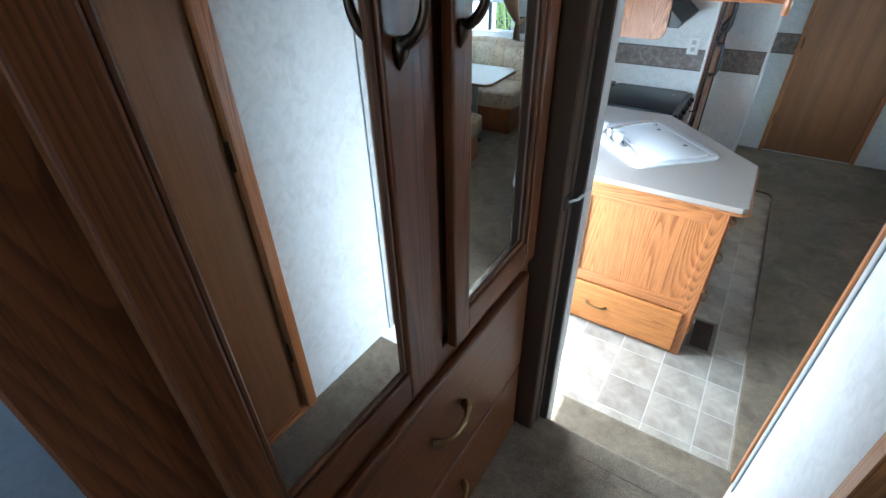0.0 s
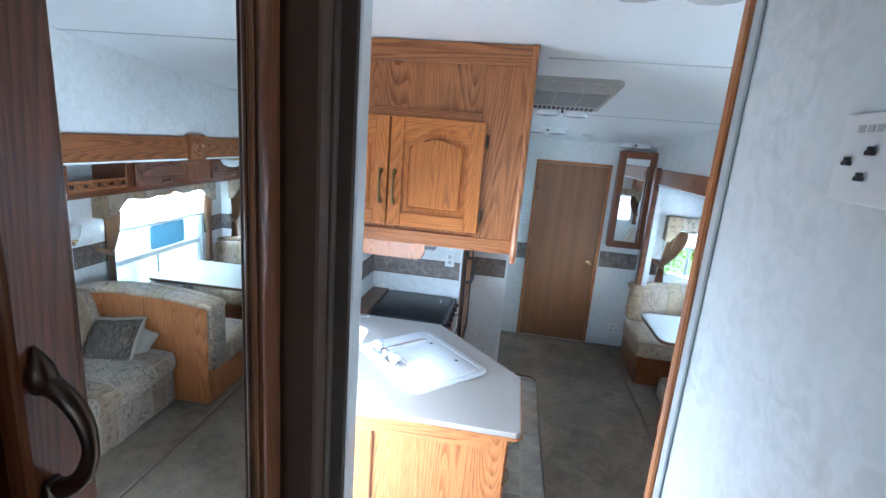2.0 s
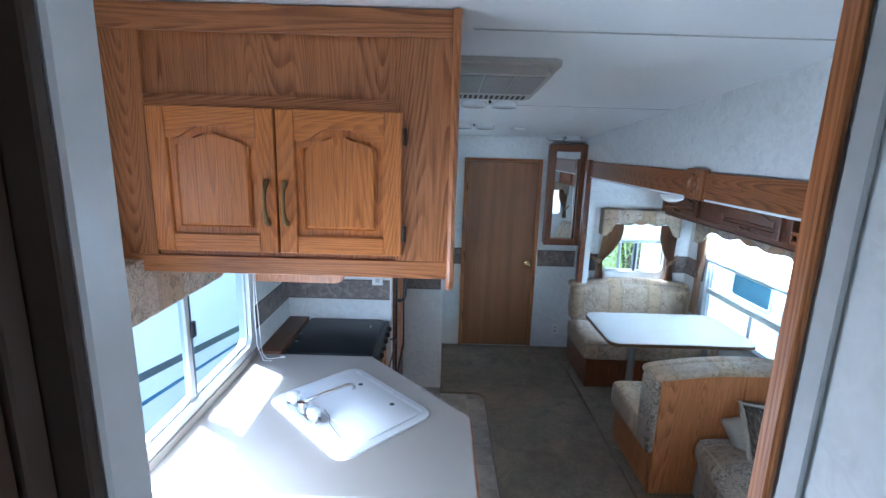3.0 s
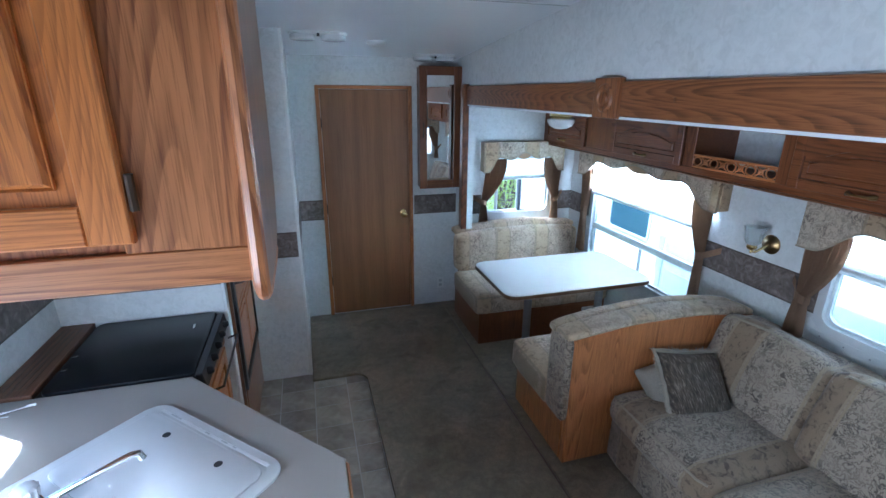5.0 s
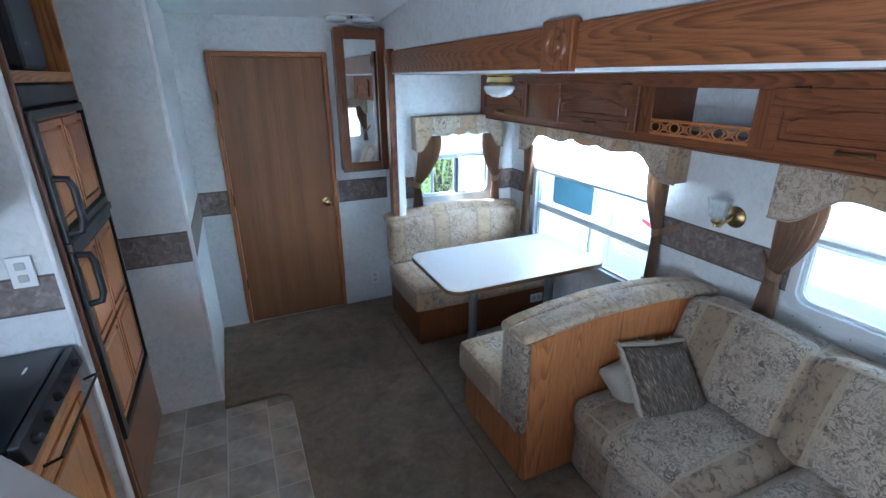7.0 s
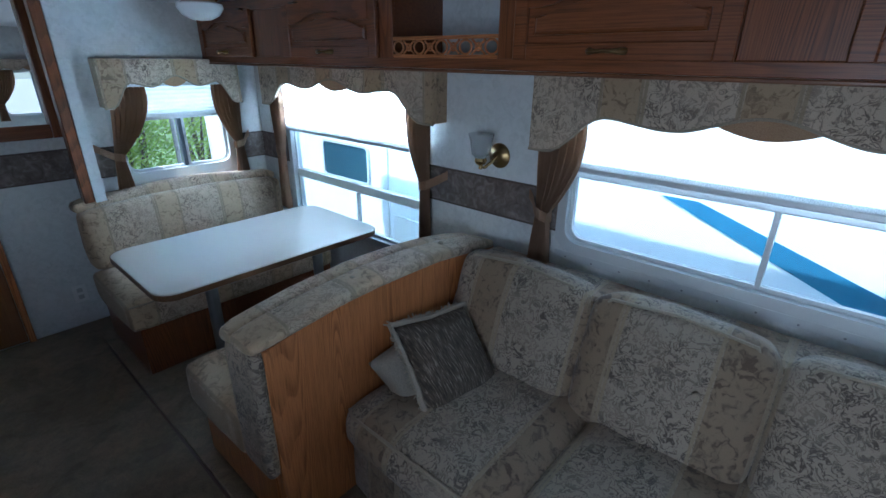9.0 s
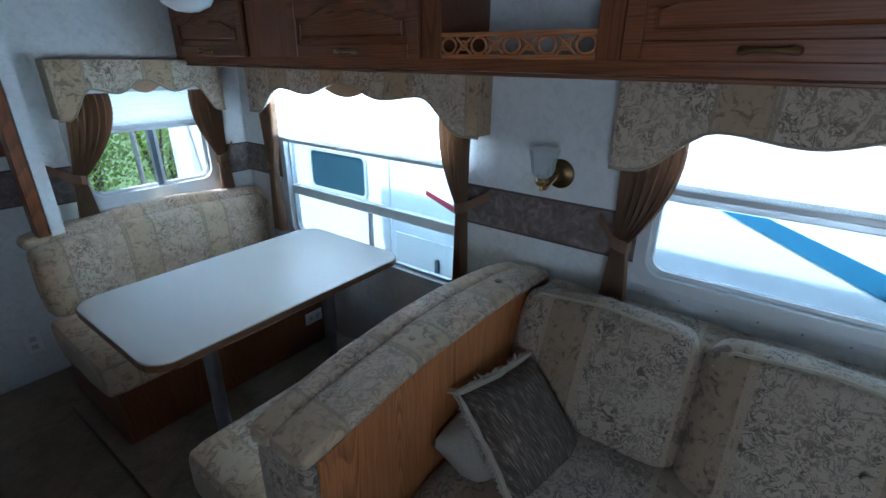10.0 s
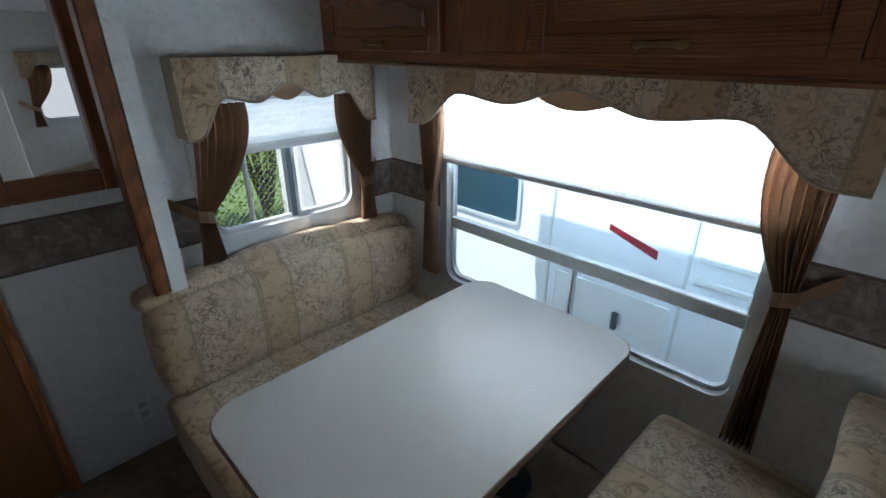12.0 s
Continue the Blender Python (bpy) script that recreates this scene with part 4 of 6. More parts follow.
def outlet(x, y, z, axis, sign=-1, label="white socket on the rear wall"):
    o = thing("wall_socket", (x, y, z), label, "socket")
    f = 0.006
    if axis == 1:
        part("plate", box(x - 0.035, x + 0.035, y - f, y - 0.0005, z - 0.055, z + 0.055, 0.002), WHITE, o)
        for k in (-0.022, 0.022):
            part("socket", box(x - 0.014, x + 0.014, y - f - 0.002, y - f, z + k - 0.013, z + k + 0.013, 0.002), TRIM_GREY, o)
    else:
        part("plate", box(x - f if sign < 0 else x, x if sign < 0 else x + f, y - 0.055, y + 0.055, z - 0.035, z + 0.035, 0.002), WHITE, o)
    return o
outlet(3.055, YR, 0.22, 1)
outlet(1.40, 5.165, 1.215, 1, label="white double socket on the wall beside the stove")

# ---- kitchen peninsula ----
pn = thing("peninsula_cabinet", (1.35, 4.0, 0.0), "golden oak peninsula cabinet with a panelled front and low drawer", "cabinet")
CY = 3.555
body = [(XL + 0.002, CY), (1.905, CY), (1.905, 4.02), (1.46, 4.50), (XL + 0.002, 4.50)]
part("body", prism(body, 2, 0.0, 0.872), OAK_Z, pn)
part("face_post", box(1.845, 1.91, CY - 0.012, CY - 0.0005, 0.0, 0.872, 0.002), OAK_Z, pn)
part("face_rail", box(XL + 0.01, 1.845, CY - 0.011, CY - 0.0005, 0.80, 0.872, 0.002), OAK_X, pn)
part("face_rail", box(XL + 0.01, 1.845, CY - 0.011, CY - 0.0005, 0.285, 0.345, 0.002), OAK_X, pn)
part("face_post", box(XL + 0.01, 1.31, CY - 0.0105, CY - 0.0005, 0.345, 0.80, 0.002), OAK_Z, pn)
part("panel_bead", box(1.31, 1.318, CY - 0.009, CY - 0.0005, 0.345, 0.80, 0.002), DARK_Z, pn)
dw = part("drawer", box(1.06, 1.87, CY - 0.032, CY - 0.0125, 0.03, 0.28, 0.006, 2), oak("drawer_oak_across", 0, (0.52, 0.21, 0.055), (0.30, 0.10, 0.025)), pn)
part("handle", bow_handle(1, CY - 0.032, -1, 1.45, 0.16, 0.11, False, 0.022, 0.006), BRASS, dw, "aged brass pull", smooth=True)
# drawers on the aisle side
for z0, z1 in ((0.62, 0.80), (0.40, 0.60), (0.12, 0.38)):
    d = part("drawer", box(1.9055, 1.922, 3.59, 3.99, z0, z1, 0.005, 2), OAK_Y, pn)
    part("handle", bow_handle(0, 1.922, 1, 3.79, (z0 + z1) / 2, 0.10, False, 0.024, 0.005), BRASS, d, smooth=True)
ctp = thing("countertop", (1.35, 4.05, 0.875), "beige laminate countertop with clipped corner and oak edge", "countertop")
ctop = [(XL + 0.003, 3.525), (1.945, 3.525), (1.965, 3.54), (1.965, 4.025), (1.445, 4.60), (XL + 0.003, 4.60)]
part("slab", prism(ctop, 2, 0.876, 0.915, 0.004, 2), LAMINATE, ctp)
edge = [(XL + 0.003, 3.520), (1.948, 3.520), (1.970, 3.538), (1.970, 4.027), (1.448, 4.604), (1.440, 4.604)]
part("edge_strip", tube([(x, y, 0.885) for x, y in edge], 0.007, 6), OAK_X, ctp)
part("backsplash", box(XL + 0.001, XL + 0.012, 3.53, 4.60, 0.916, 0.955, 0.002), LAMINATE, ctp)

# sink with its cover, set slantwise
sk = thing("sink", (1.45, 4.08, 0.915), "white enamel sink with a flat cover, set slantwise", "sink")
SM = pose(1.424, 4.067, 0.915, 0, 0, -45)
def placed(bm, m):
    bmesh.ops.transform(bm, matrix=m, verts=bm.verts)
    return bm
part("rim", placed(prism(rounded(-0.30, 0.30, -0.243, 0.243, 0.055), 2, 0.0, 0.010, 0.004, 2), SM), SINK, sk, smooth=True)
part("cover", placed(prism(rounded(-0.265, 0.265, -0.115, 0.195, 0.035), 2, 0.0105, 0.017, 0.003, 2), SM), SINK, sk, smooth=True)
part("rail_strip", placed(box(-0.25, 0.25, 0.208, 0.220, 0.0095, 0.0125, 0.0012), SM), SINK, sk)
for u, w in ((-0.185, 0.016), (-0.158, 0.008), (-0.02, 0.010), (0.06, 0.014), (0.105, 0.007)):
    part("scuff_mark", placed(box(u - w, u + w, 0.2115, 0.2165, 0.0124, 0.0128), SM), TRIM_GREY, sk, "grey worn scuff")
for u in (-0.116, 0.126):
    part("finger_hole", placed(lathe([(0.001, 0.0), (0.012, 0.0), (0.012, 0.0006), (0.001, 0.0006)], pose(u, 0.144, 0.0172), 16), SM), BLACK_P, sk)
fc = thing("faucet", (1.24, 4.0, 0.925), "chrome kitchen faucet with two clear knobs", "faucet")
FM = SM @ pose(-0.075, -0.182, 0.0105)
part("base", placed(prism(rounded(-0.125, 0.125, -0.026, 0.026, 0.024), 2, 0.0, 0.022, 0.006, 2), FM), CHROME, fc, smooth=True)
part("hub", placed(lathe([(0.022, 0.02), (0.022, 0.05), (0.018, 0.06), (0.004, 0.062)], Matrix(), 18), FM), CHROME, fc, smooth=True)
part("spout", tube([(1.238, 3.996, 0.975), (1.262, 4.003, 0.990), (1.35, 4.025, 1.018), (1.428, 4.044, 1.042), (1.444, 4.048, 1.040), (1.449, 4.049, 1.022)], [0.011, 0.0095, 0.009, 0.009, 0.010, 0.011], 10), CHROME, fc, smooth=True)
for u in (-0.088, 0.088):
    part("knob", placed(lathe([(0.012, 0.02), (0.012, 0.03), (0.026, 0.034), (0.029, 0.062), (0.02, 0.069), (0.004, 0.07)], pose(u, 0, 0), 24, None, 12, 0.0018), FM), LAMP_GLASS, fc, "clear acrylic knob", smooth=True)
cord = thing("blind_cord", (0.86, 4.55, 0.93), "white blind cord hanging onto the counter", "cord")
part("cord", tube([(0.83, 4.56, 1.55), (0.835, 4.55, 1.3), (0.84, 4.56, 1.05), (0.855, 4.54, 0.945), (0.89, 4.52, 0.92), (0.95, 4.545, 0.921)], 0.0022, 6), WHITE, cord)
part("cord", tube([(0.835, 4.54, 1.55), (0.83, 4.53, 1.2), (0.838, 4.52, 1.0), (0.875, 4.50, 0.921), (0.92, 4.50, 0.920)], 0.0022, 6), WHITE, cord)
part("toggle", tube([(0.95, 4.545, 0.922), (0.975, 4.55, 0.922)], 0.005, 8), WHITE, cord)
wire = thing("thin_wire", (1.45, 3.95, 0.933), "thin dark wire lying on the sink cover", "wire")
part("wire", tube([(1.33, 4.0, 0.945), (1.36, 3.97, 0.9335), (1.37, 3.92, 0.9335), (1.41, 3.86, 0.9335), (1.44, 3.82, 0.9335)], 0.0016, 6), TRIM_BROWN, wire)

# ---- overhead cabinet over the peninsula ----
uc = thing("overhead_cabinet", (1.3, 3.72, 1.61), "golden oak overhead cabinet with two arched raised-panel doors", "cabinet")
UY = 3.622
part("box", box(XL + 0.002, 1.832, UY, 3.93, 1.672, 2.455), OAK_Z, uc)
def rect(u0, u1, v0, v1, t, mat, nm):
    part(nm, slab(1, UY - 0.0005, -1, t, [(u0, v0), (u1, v0), (u1, v1), (u0, v1)], 0.002), mat, uc)
rect(XL + 0.002, 1.834, 1.662, 1.718, 0.017, OAK_X, "bottom_rail")
rect(XL + 0.002, 1.834, 2.38, 2.455, 0.017, OAK_X, "top_rail")
rect(1.672, 1.834, 1.718, 2.38, 0.016, OAK_Z, "stile")
rect(XL + 0.002, 0.925, 1.718, 2.38, 0.016, OAK_Z, "stile")
rect(0.925, 1.672, 2.163, 2.205, 0.016, OAK_X, "mid_rail")
rect(0.925, 1.672, 1.718, 2.163, 0.006, OAK_Z, "inner_face")
# side board with a bowed back edge
side = [(UY - 0.020, 2.458), (UY - 0.020, 1.668), (UY - 0.014, 1.648), (UY + 0.004, 1.634), (UY + 0.034, 1.632)]
side += [(3.78 + 0.17 * math.sin(radians(a)), 1.800 - 0.168 * math.cos(radians(a))) for a in range(0, 91, 10)] + [(3.962, 1.95), (3.972, 2.458)]
part("side_board", prism(side, 0, 1.835, 1.856, 0.005, 2), veneer("side_veneer", (0.235, 0.118, 0.055)), uc)
nose = [(y, z) for y, z in side[:8]]
part("front_edge", tube([(1.8455, y - 0.002, z - 0.002) for y, z in nose], 0.0125, 8), OAK_Z, uc, smooth=True)
DY = UY - 0.017
DO = (oak("door_oak_upright", 2, (0.66, 0.235, 0.048), (0.43, 0.135, 0.028)), oak("door_oak_across", 0, (0.66, 0.235, 0.048), (0.43, 0.135, 0.028)))
raised_door(uc, 1, DY, -1, 0.937, 1.312, 1.738, 2.170, DO, True, (1.287, 1.895, 0.13, True), None)
raised_door(uc, 1, DY, -1, 1.318, 1.692, 1.738, 2.170, DO, True, (1.343, 1.895, 0.13, True), 1.699)

# cabinet and hood over the stove
hc = thing("hood_cabinet", (1.05, 4.9, 1.34), "oak wall cabinet with rounded side board over the stove", "cabinet")
hb = [(XL + 0.002, 1.335), (1.25, 1.335)] + [(1.25 + 0.05 * math.sin(radians(a)), 1.385 - 0.05 * math.cos(radians(a))) for a in range(0, 91, 15)] + [(1.30, 1.75), (1.18, 2.3), (XL + 0.002, 2.3)]
part("side_board", prism(hb, 1, 4.60, 4.62, 0.003), OAK_Z, hc)
part("box", box(XL + 0.002, 1.16, 4.621, 5.165, 1.50, 2.33), OAK_Z, hc)
rh = thing("range_hood", (1.1, 4.9, 1.42), "dark range hood over the stove", "range hood")
part("body", prism([(XL + 0.005, 1.40), (1.36, 1.40), (1.38, 1.43), (1.30, 1.497), (XL + 0.005, 1.497)], 1, 4.625, 5.16, 0.004), BLACK_P, rh)
part("filter", box(0.95, 1.25, 4.70, 5.08, 1.393, 1.3995, 0.002), GALV, rh)

# ---- stove ----
st = thing("stove", (1.2, 4.87, 0.0), "black glass-topped gas stove set in an oak cabinet", "stove")
part("cabinet_body", box(XL + 0.002, 1.445, 4.606, 5.165, 0.0, 0.86), OAK_Z, st)
part("cabinet_top", box(XL + 0.002, 0.935, 4.606, 5.166, 0.86, 0.925, 0.003), oak("brown_ledge", 1, (0.17, 0.075, 0.035), (0.09, 0.04, 0.018)), st)
for i in range(4):
    part("ledge_groove", box(0.83 + 0.022 * i, 0.836 + 0.022 * i, 4.65, 5.12, 0.9245, 0.9262), TRIM_BROWN, st)
part("cooktop", box(0.936, 1.455, 4.606, 5.158, 0.861, 0.906, 0.006, 2), BLACK_P, st)
lid = prism(rounded(0.955, 1.448, 4.612, 5.155, 0.02), 2, 0.907, 0.920, 0.004, 2)
part("glass_lid", lid, BLACK, st, "glossy black glass lid", smooth=True)
for y in (4.75, 4.85):
    part("lid_hinge", box(0.962, 0.985, y, y + 0.014, 0.9205, 0.927, 0.002), CHROME, st)
part("badge", box(1.37, 1.378, 5.0, 5.04, 0.9203, 0.922), CHROME, st)
part("control_panel", prism([(1.452, 0.85), (1.49, 0.85), (1.477, 0.915), (1.452, 0.915)], 1, 4.61, 5.15, 0.003), BLACK_P, st)
for i in range(5):
    part("knob", lathe([(0.017, 0), (0.017, 0.008), (0.012, 0.022), (0.003, 0.024)], pose(1.482, 4.68 + 0.1 * i, 0.883, 0, 80, 0), 14), BLACK_P, st, smooth=True)
part("oven_rail", tube([(1.49, 4.66, 0.80), (1.535, 4.66, 0.815), (1.535, 5.10, 0.815), (1.49, 5.10, 0.80)], 0.005, 8), BLACK_P, st)
raised_door(st, 0, 1.4455, 1, 4.64, 5.13, 0.10, 0.74, (OAK_Z, OAK_Y), False, (4.70, 0.60, 0.10, True))
part("face_rail", box(1.4455, 1.46, 4.61, 5.16, 0.745, 0.85, 0.002), OAK_Y, st)

# ---- fridge in its oak surround ----
solid("surround_trim", box(1.482, 1.497, 5.163, 5.213, 0.0, 2.4, 0.003), WHITE, "white wall end strip", "trim")
fr = thing("fridge_surround", (1.3, 5.55, 0.0), "oak cabinet surround around the fridge with an open top shelf", "cabinet")
# near post, shelf back and low parts: darker oak with shade in its colour
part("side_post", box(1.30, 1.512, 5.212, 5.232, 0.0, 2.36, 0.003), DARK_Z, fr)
part("side_post", box(1.30, 1.512, 5.905, 5.928, 0.0, 2.36, 0.003), OAK_Z, fr)
part("side_panel", box(XL + 0.002, 1.30, 5.212, 5.226, 0.0, 2.36), OAK_Z, fr)
part("side_panel", box(XL + 0.002, 1.30, 5.912, 5.926, 0.0, 2.36), OAK_Z, fr)
part("shelf", box(0.9, 1.512, 5.2325, 5.9045, 1.812, 1.850, 0.003), OAK_Y, fr)
part("top_rail", box(1.30, 1.511, 5.2325, 5.9045, 2.20, 2.35, 0.003), OAK_Y, fr)
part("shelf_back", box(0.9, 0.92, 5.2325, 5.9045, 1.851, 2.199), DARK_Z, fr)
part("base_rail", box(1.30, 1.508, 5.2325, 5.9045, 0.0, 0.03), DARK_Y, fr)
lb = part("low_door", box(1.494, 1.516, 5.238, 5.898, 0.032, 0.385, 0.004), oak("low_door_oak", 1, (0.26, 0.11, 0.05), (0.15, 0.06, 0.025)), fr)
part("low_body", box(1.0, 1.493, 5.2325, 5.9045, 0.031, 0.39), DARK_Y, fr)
fg = thing("fridge", (1.3, 5.55, 0.39), "black two-door caravan fridge with raised oak door panels", "fridge")
part("body", box(0.95, 1.470, 5.238, 5.900, 0.392, 1.810, 0.003), BLACK_P, fg)
part("top_grille", box(1.4705, 1.512, 5.24, 5.898, 1.735, 1.806, 0.004), BLACK_P, fg)
for z0, z1, hz, nm in ((1.275, 1.725, 1.40, "freezer_door"), (0.40, 1.235, 1.12, "fridge_door")):
    d = part(nm, ring([(5.24, z0), (5.898, z0), (5.898, z1), (5.24, z1)], [(5.285, z0 + 0.03), (5.885, z0 + 0.03), (5.885, z1 - 0.03), (5.285, z1 - 0.03)], 0, 1.472, 1.525), BLACK_P, fg)
    part("door_back", box(1.472, 1.500, 5.28, 5.89, z0 + 0.025, z1 - 0.025), OAK_Z, d)
    rows = 1 if z1 - z0 < 0.6 else 2
    for r_ in range(rows):
        for c_ in range(2):
            u0 = 5.30 + c_ * 0.295
            v0 = z0 + 0.045 + r_ * (z1 - z0 - 0.07) / rows
            v1 = v0 + (z1 - z0 - 0.07) / rows - 0.02
            part("raised_panel", prism([(u0 + 0.03, v0 + 0.03), (u0 + 0.255, v0 + 0.03), (u0 + 0.255, v1 - 0.03), (u0 + 0.03, v1 - 0.03)], 0, 1.5, 1.516, 0.008), OAK_Z, d)
            part("panel_frame", ring([(u0, v0), (u0 + 0.285, v0), (u0 + 0.285, v1), (u0, v1)], [(u0 + 0.024, v0 + 0.024), (u0 + 0.261, v0 + 0.024), (u0 + 0.261, v1 - 0.024), (u0 + 0.024, v1 - 0.024)], 0, 1.5, 1.514), OAK_Z, d)
    y = 5.268
    part("handle", tube([(1.525, y, hz - 0.10), (1.565, y + 0.005, hz - 0.095), (1.575, y + 0.01, hz - 0.06), (1.575, y + 0.01, hz + 0.06), (1.565, y + 0.005, hz + 0.095), (1.525, y, hz + 0.10)], 0.013, 10), BLACK_P, d, "black plastic handle", smooth=True)
part("middle_trim", box(1.472, 1.535, 5.24, 5.905, 1.237, 1.273, 0.005), BLACK_P, fg)
sb = thing("speaker_grille", (1.35, 5.6, 1.851), "dark grey radio speaker standing in the top shelf", "speaker")
part("grille", placed(box(-0.06, 0.06, -0.14, 0.14, 0.0, 0.30, 0.02, 2), pose(1.42, 5.62, 1.852)), FILM, sb)

# floor register
vt = thing("floor_vent", (1.99, 3.77, 0.0), "brown metal floor register", "vent")
part("rim", ring([(1.925, 3.63), (2.06, 3.63), (2.06, 3.905), (1.925, 3.905)], [(1.945, 3.65), (2.04, 3.65), (2.04, 3.885), (1.945, 3.885)], 2, 0.001, 0.006), plain("vent_paint", (0.20, 0.17, 0.13), 0.45, 0.3), vt)
part("well", box(1.945, 2.04, 3.65, 3.885, 0.0005, 0.0015), BLACK_P, vt)
for i in range(14):
    y = 3.658 + i * 0.0165
    part("slat", box(1.945, 2.04, y, y + 0.005, 0.0016, 0.005), TRIM_BROWN, vt)

# ---- slide-out beam and overhead cabinets ----
bmw = thing("slide_beam", (3.19, 4.6, 1.83), "oak beam over the slide-out opening with a carved block", "beam", kind="structure")
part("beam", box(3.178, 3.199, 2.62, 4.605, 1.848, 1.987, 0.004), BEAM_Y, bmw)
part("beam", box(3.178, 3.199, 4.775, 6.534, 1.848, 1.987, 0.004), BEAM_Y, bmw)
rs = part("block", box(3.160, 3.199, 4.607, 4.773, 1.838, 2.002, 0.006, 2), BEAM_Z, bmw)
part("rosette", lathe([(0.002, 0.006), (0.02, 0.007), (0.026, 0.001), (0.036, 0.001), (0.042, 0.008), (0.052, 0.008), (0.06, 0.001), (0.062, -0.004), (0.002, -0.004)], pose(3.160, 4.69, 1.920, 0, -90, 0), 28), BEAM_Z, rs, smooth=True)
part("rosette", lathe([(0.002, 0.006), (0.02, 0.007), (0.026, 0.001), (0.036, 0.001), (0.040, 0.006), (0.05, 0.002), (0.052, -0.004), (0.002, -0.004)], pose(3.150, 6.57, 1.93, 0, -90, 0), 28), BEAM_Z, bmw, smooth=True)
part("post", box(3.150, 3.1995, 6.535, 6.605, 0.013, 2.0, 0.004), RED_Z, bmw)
for y in (3.4, 4.3, 5.0, 5.9):
    part("screw_cap", lathe([(0.001, 0.002), (0.007, 0.0015), (0.008, 0), (0.001, 0)], pose(3.178, y, 1.92, 0, -90, 0), 10), DARK_Z, bmw)

oc = thing("slide_cabinet", (4.1, 4.7, 1.53), "shade-darkened oak overhead cabinet row with arched doors and an open shelf", "cabinet")
# same oak as the kitchen; the dim light here is painted into its tone
OX = 3.955
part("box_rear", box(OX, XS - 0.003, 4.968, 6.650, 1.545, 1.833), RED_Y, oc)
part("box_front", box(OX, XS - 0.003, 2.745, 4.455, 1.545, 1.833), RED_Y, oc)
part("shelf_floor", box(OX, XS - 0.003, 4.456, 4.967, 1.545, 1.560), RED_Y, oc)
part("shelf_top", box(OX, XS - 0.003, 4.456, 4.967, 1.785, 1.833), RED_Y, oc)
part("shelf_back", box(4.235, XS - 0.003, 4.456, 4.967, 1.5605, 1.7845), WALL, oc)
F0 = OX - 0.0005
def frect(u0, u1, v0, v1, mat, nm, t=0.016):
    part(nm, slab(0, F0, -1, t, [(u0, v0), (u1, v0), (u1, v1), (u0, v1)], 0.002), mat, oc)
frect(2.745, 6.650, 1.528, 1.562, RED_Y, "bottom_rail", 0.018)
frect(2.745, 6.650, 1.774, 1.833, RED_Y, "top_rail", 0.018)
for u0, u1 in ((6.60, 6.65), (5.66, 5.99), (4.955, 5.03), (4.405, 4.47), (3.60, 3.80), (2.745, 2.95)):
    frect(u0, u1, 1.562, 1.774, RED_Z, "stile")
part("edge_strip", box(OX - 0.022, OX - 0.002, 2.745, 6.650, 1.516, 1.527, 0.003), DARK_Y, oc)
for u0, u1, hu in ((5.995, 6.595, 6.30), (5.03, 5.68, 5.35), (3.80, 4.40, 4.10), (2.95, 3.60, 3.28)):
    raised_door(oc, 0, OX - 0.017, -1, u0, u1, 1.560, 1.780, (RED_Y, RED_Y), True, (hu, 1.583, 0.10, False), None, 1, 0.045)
    for uu in (u0 + 0.09, u1 - 0.09):
        part("hinge", box(OX - 0.040, OX - 0.0185, uu - 0.022, uu + 0.022, 1.781, 1.788, 0.002), BRONZE, oc, "dark bronze hinge")
# pierced fretwork rail
fw = bmesh.new()
box(OX - 0.014, OX - 0.006, 4.47, 4.955, 1.562, 1.574, bm=fw)
box(OX - 0.014, OX - 0.006, 4.47, 4.955, 1.622, 1.634, bm=fw)
for i in range(9):
    c = 4.497 + i * 0.0539
    rr = [(OX - 0.010, c + 0.026 * math.cos(a), 1.598 + 0.022 * math.sin(a)) for a in [k * math.pi / 8 for k in range(16)]]
    if i % 2 == 0:
        tube(rr, 0.0042, 5, fw, True)
    else:
        tube([(OX - 0.010, c - 0.027, 1.576), (OX - 0.010, c, 1.598), (OX - 0.010, c + 0.027, 1.620)], 0.0042, 5, fw)
        tube([(OX - 0.010, c - 0.027, 1.620), (OX - 0.010, c, 1.598), (OX - 0.010, c + 0.027, 1.576)], 0.0042, 5, fw)
        tube([(OX - 0.010, c + 0.012 * math.cos(a), 1.598 + 0.012 * math.sin(a)) for a in [k * math.pi / 6 for k in range(12)]], 0.0035, 5, fw, True)
part("fretwork", fw, OAK_Y, oc, "pierced oak gallery rail")

def flange(win, span, lo):
    y0, y1, z0, z1 = span
    part("flange", box(XS - 0.0045, XS - 0.0005, y0 - 0.02, y1 + 0.02, z0 - lo, z0 - 0.026, 0.001), ALU, win)
    n = int((y1 - y0) / 0.11)
    for i in range(n + 1):
        y = y0 + 0.03 + (y1 - y0 - 0.06) * i / n
        part("screw", lathe([(0.001, 0.0015), (0.0035, 0.001), (0.004, 0), (0.001, 0)], pose(XS - 0.0045, y, z0 - lo + 0.012, 0, -90, 0), 8), GALV, win)
flange(w3, SWIN, 0.06)

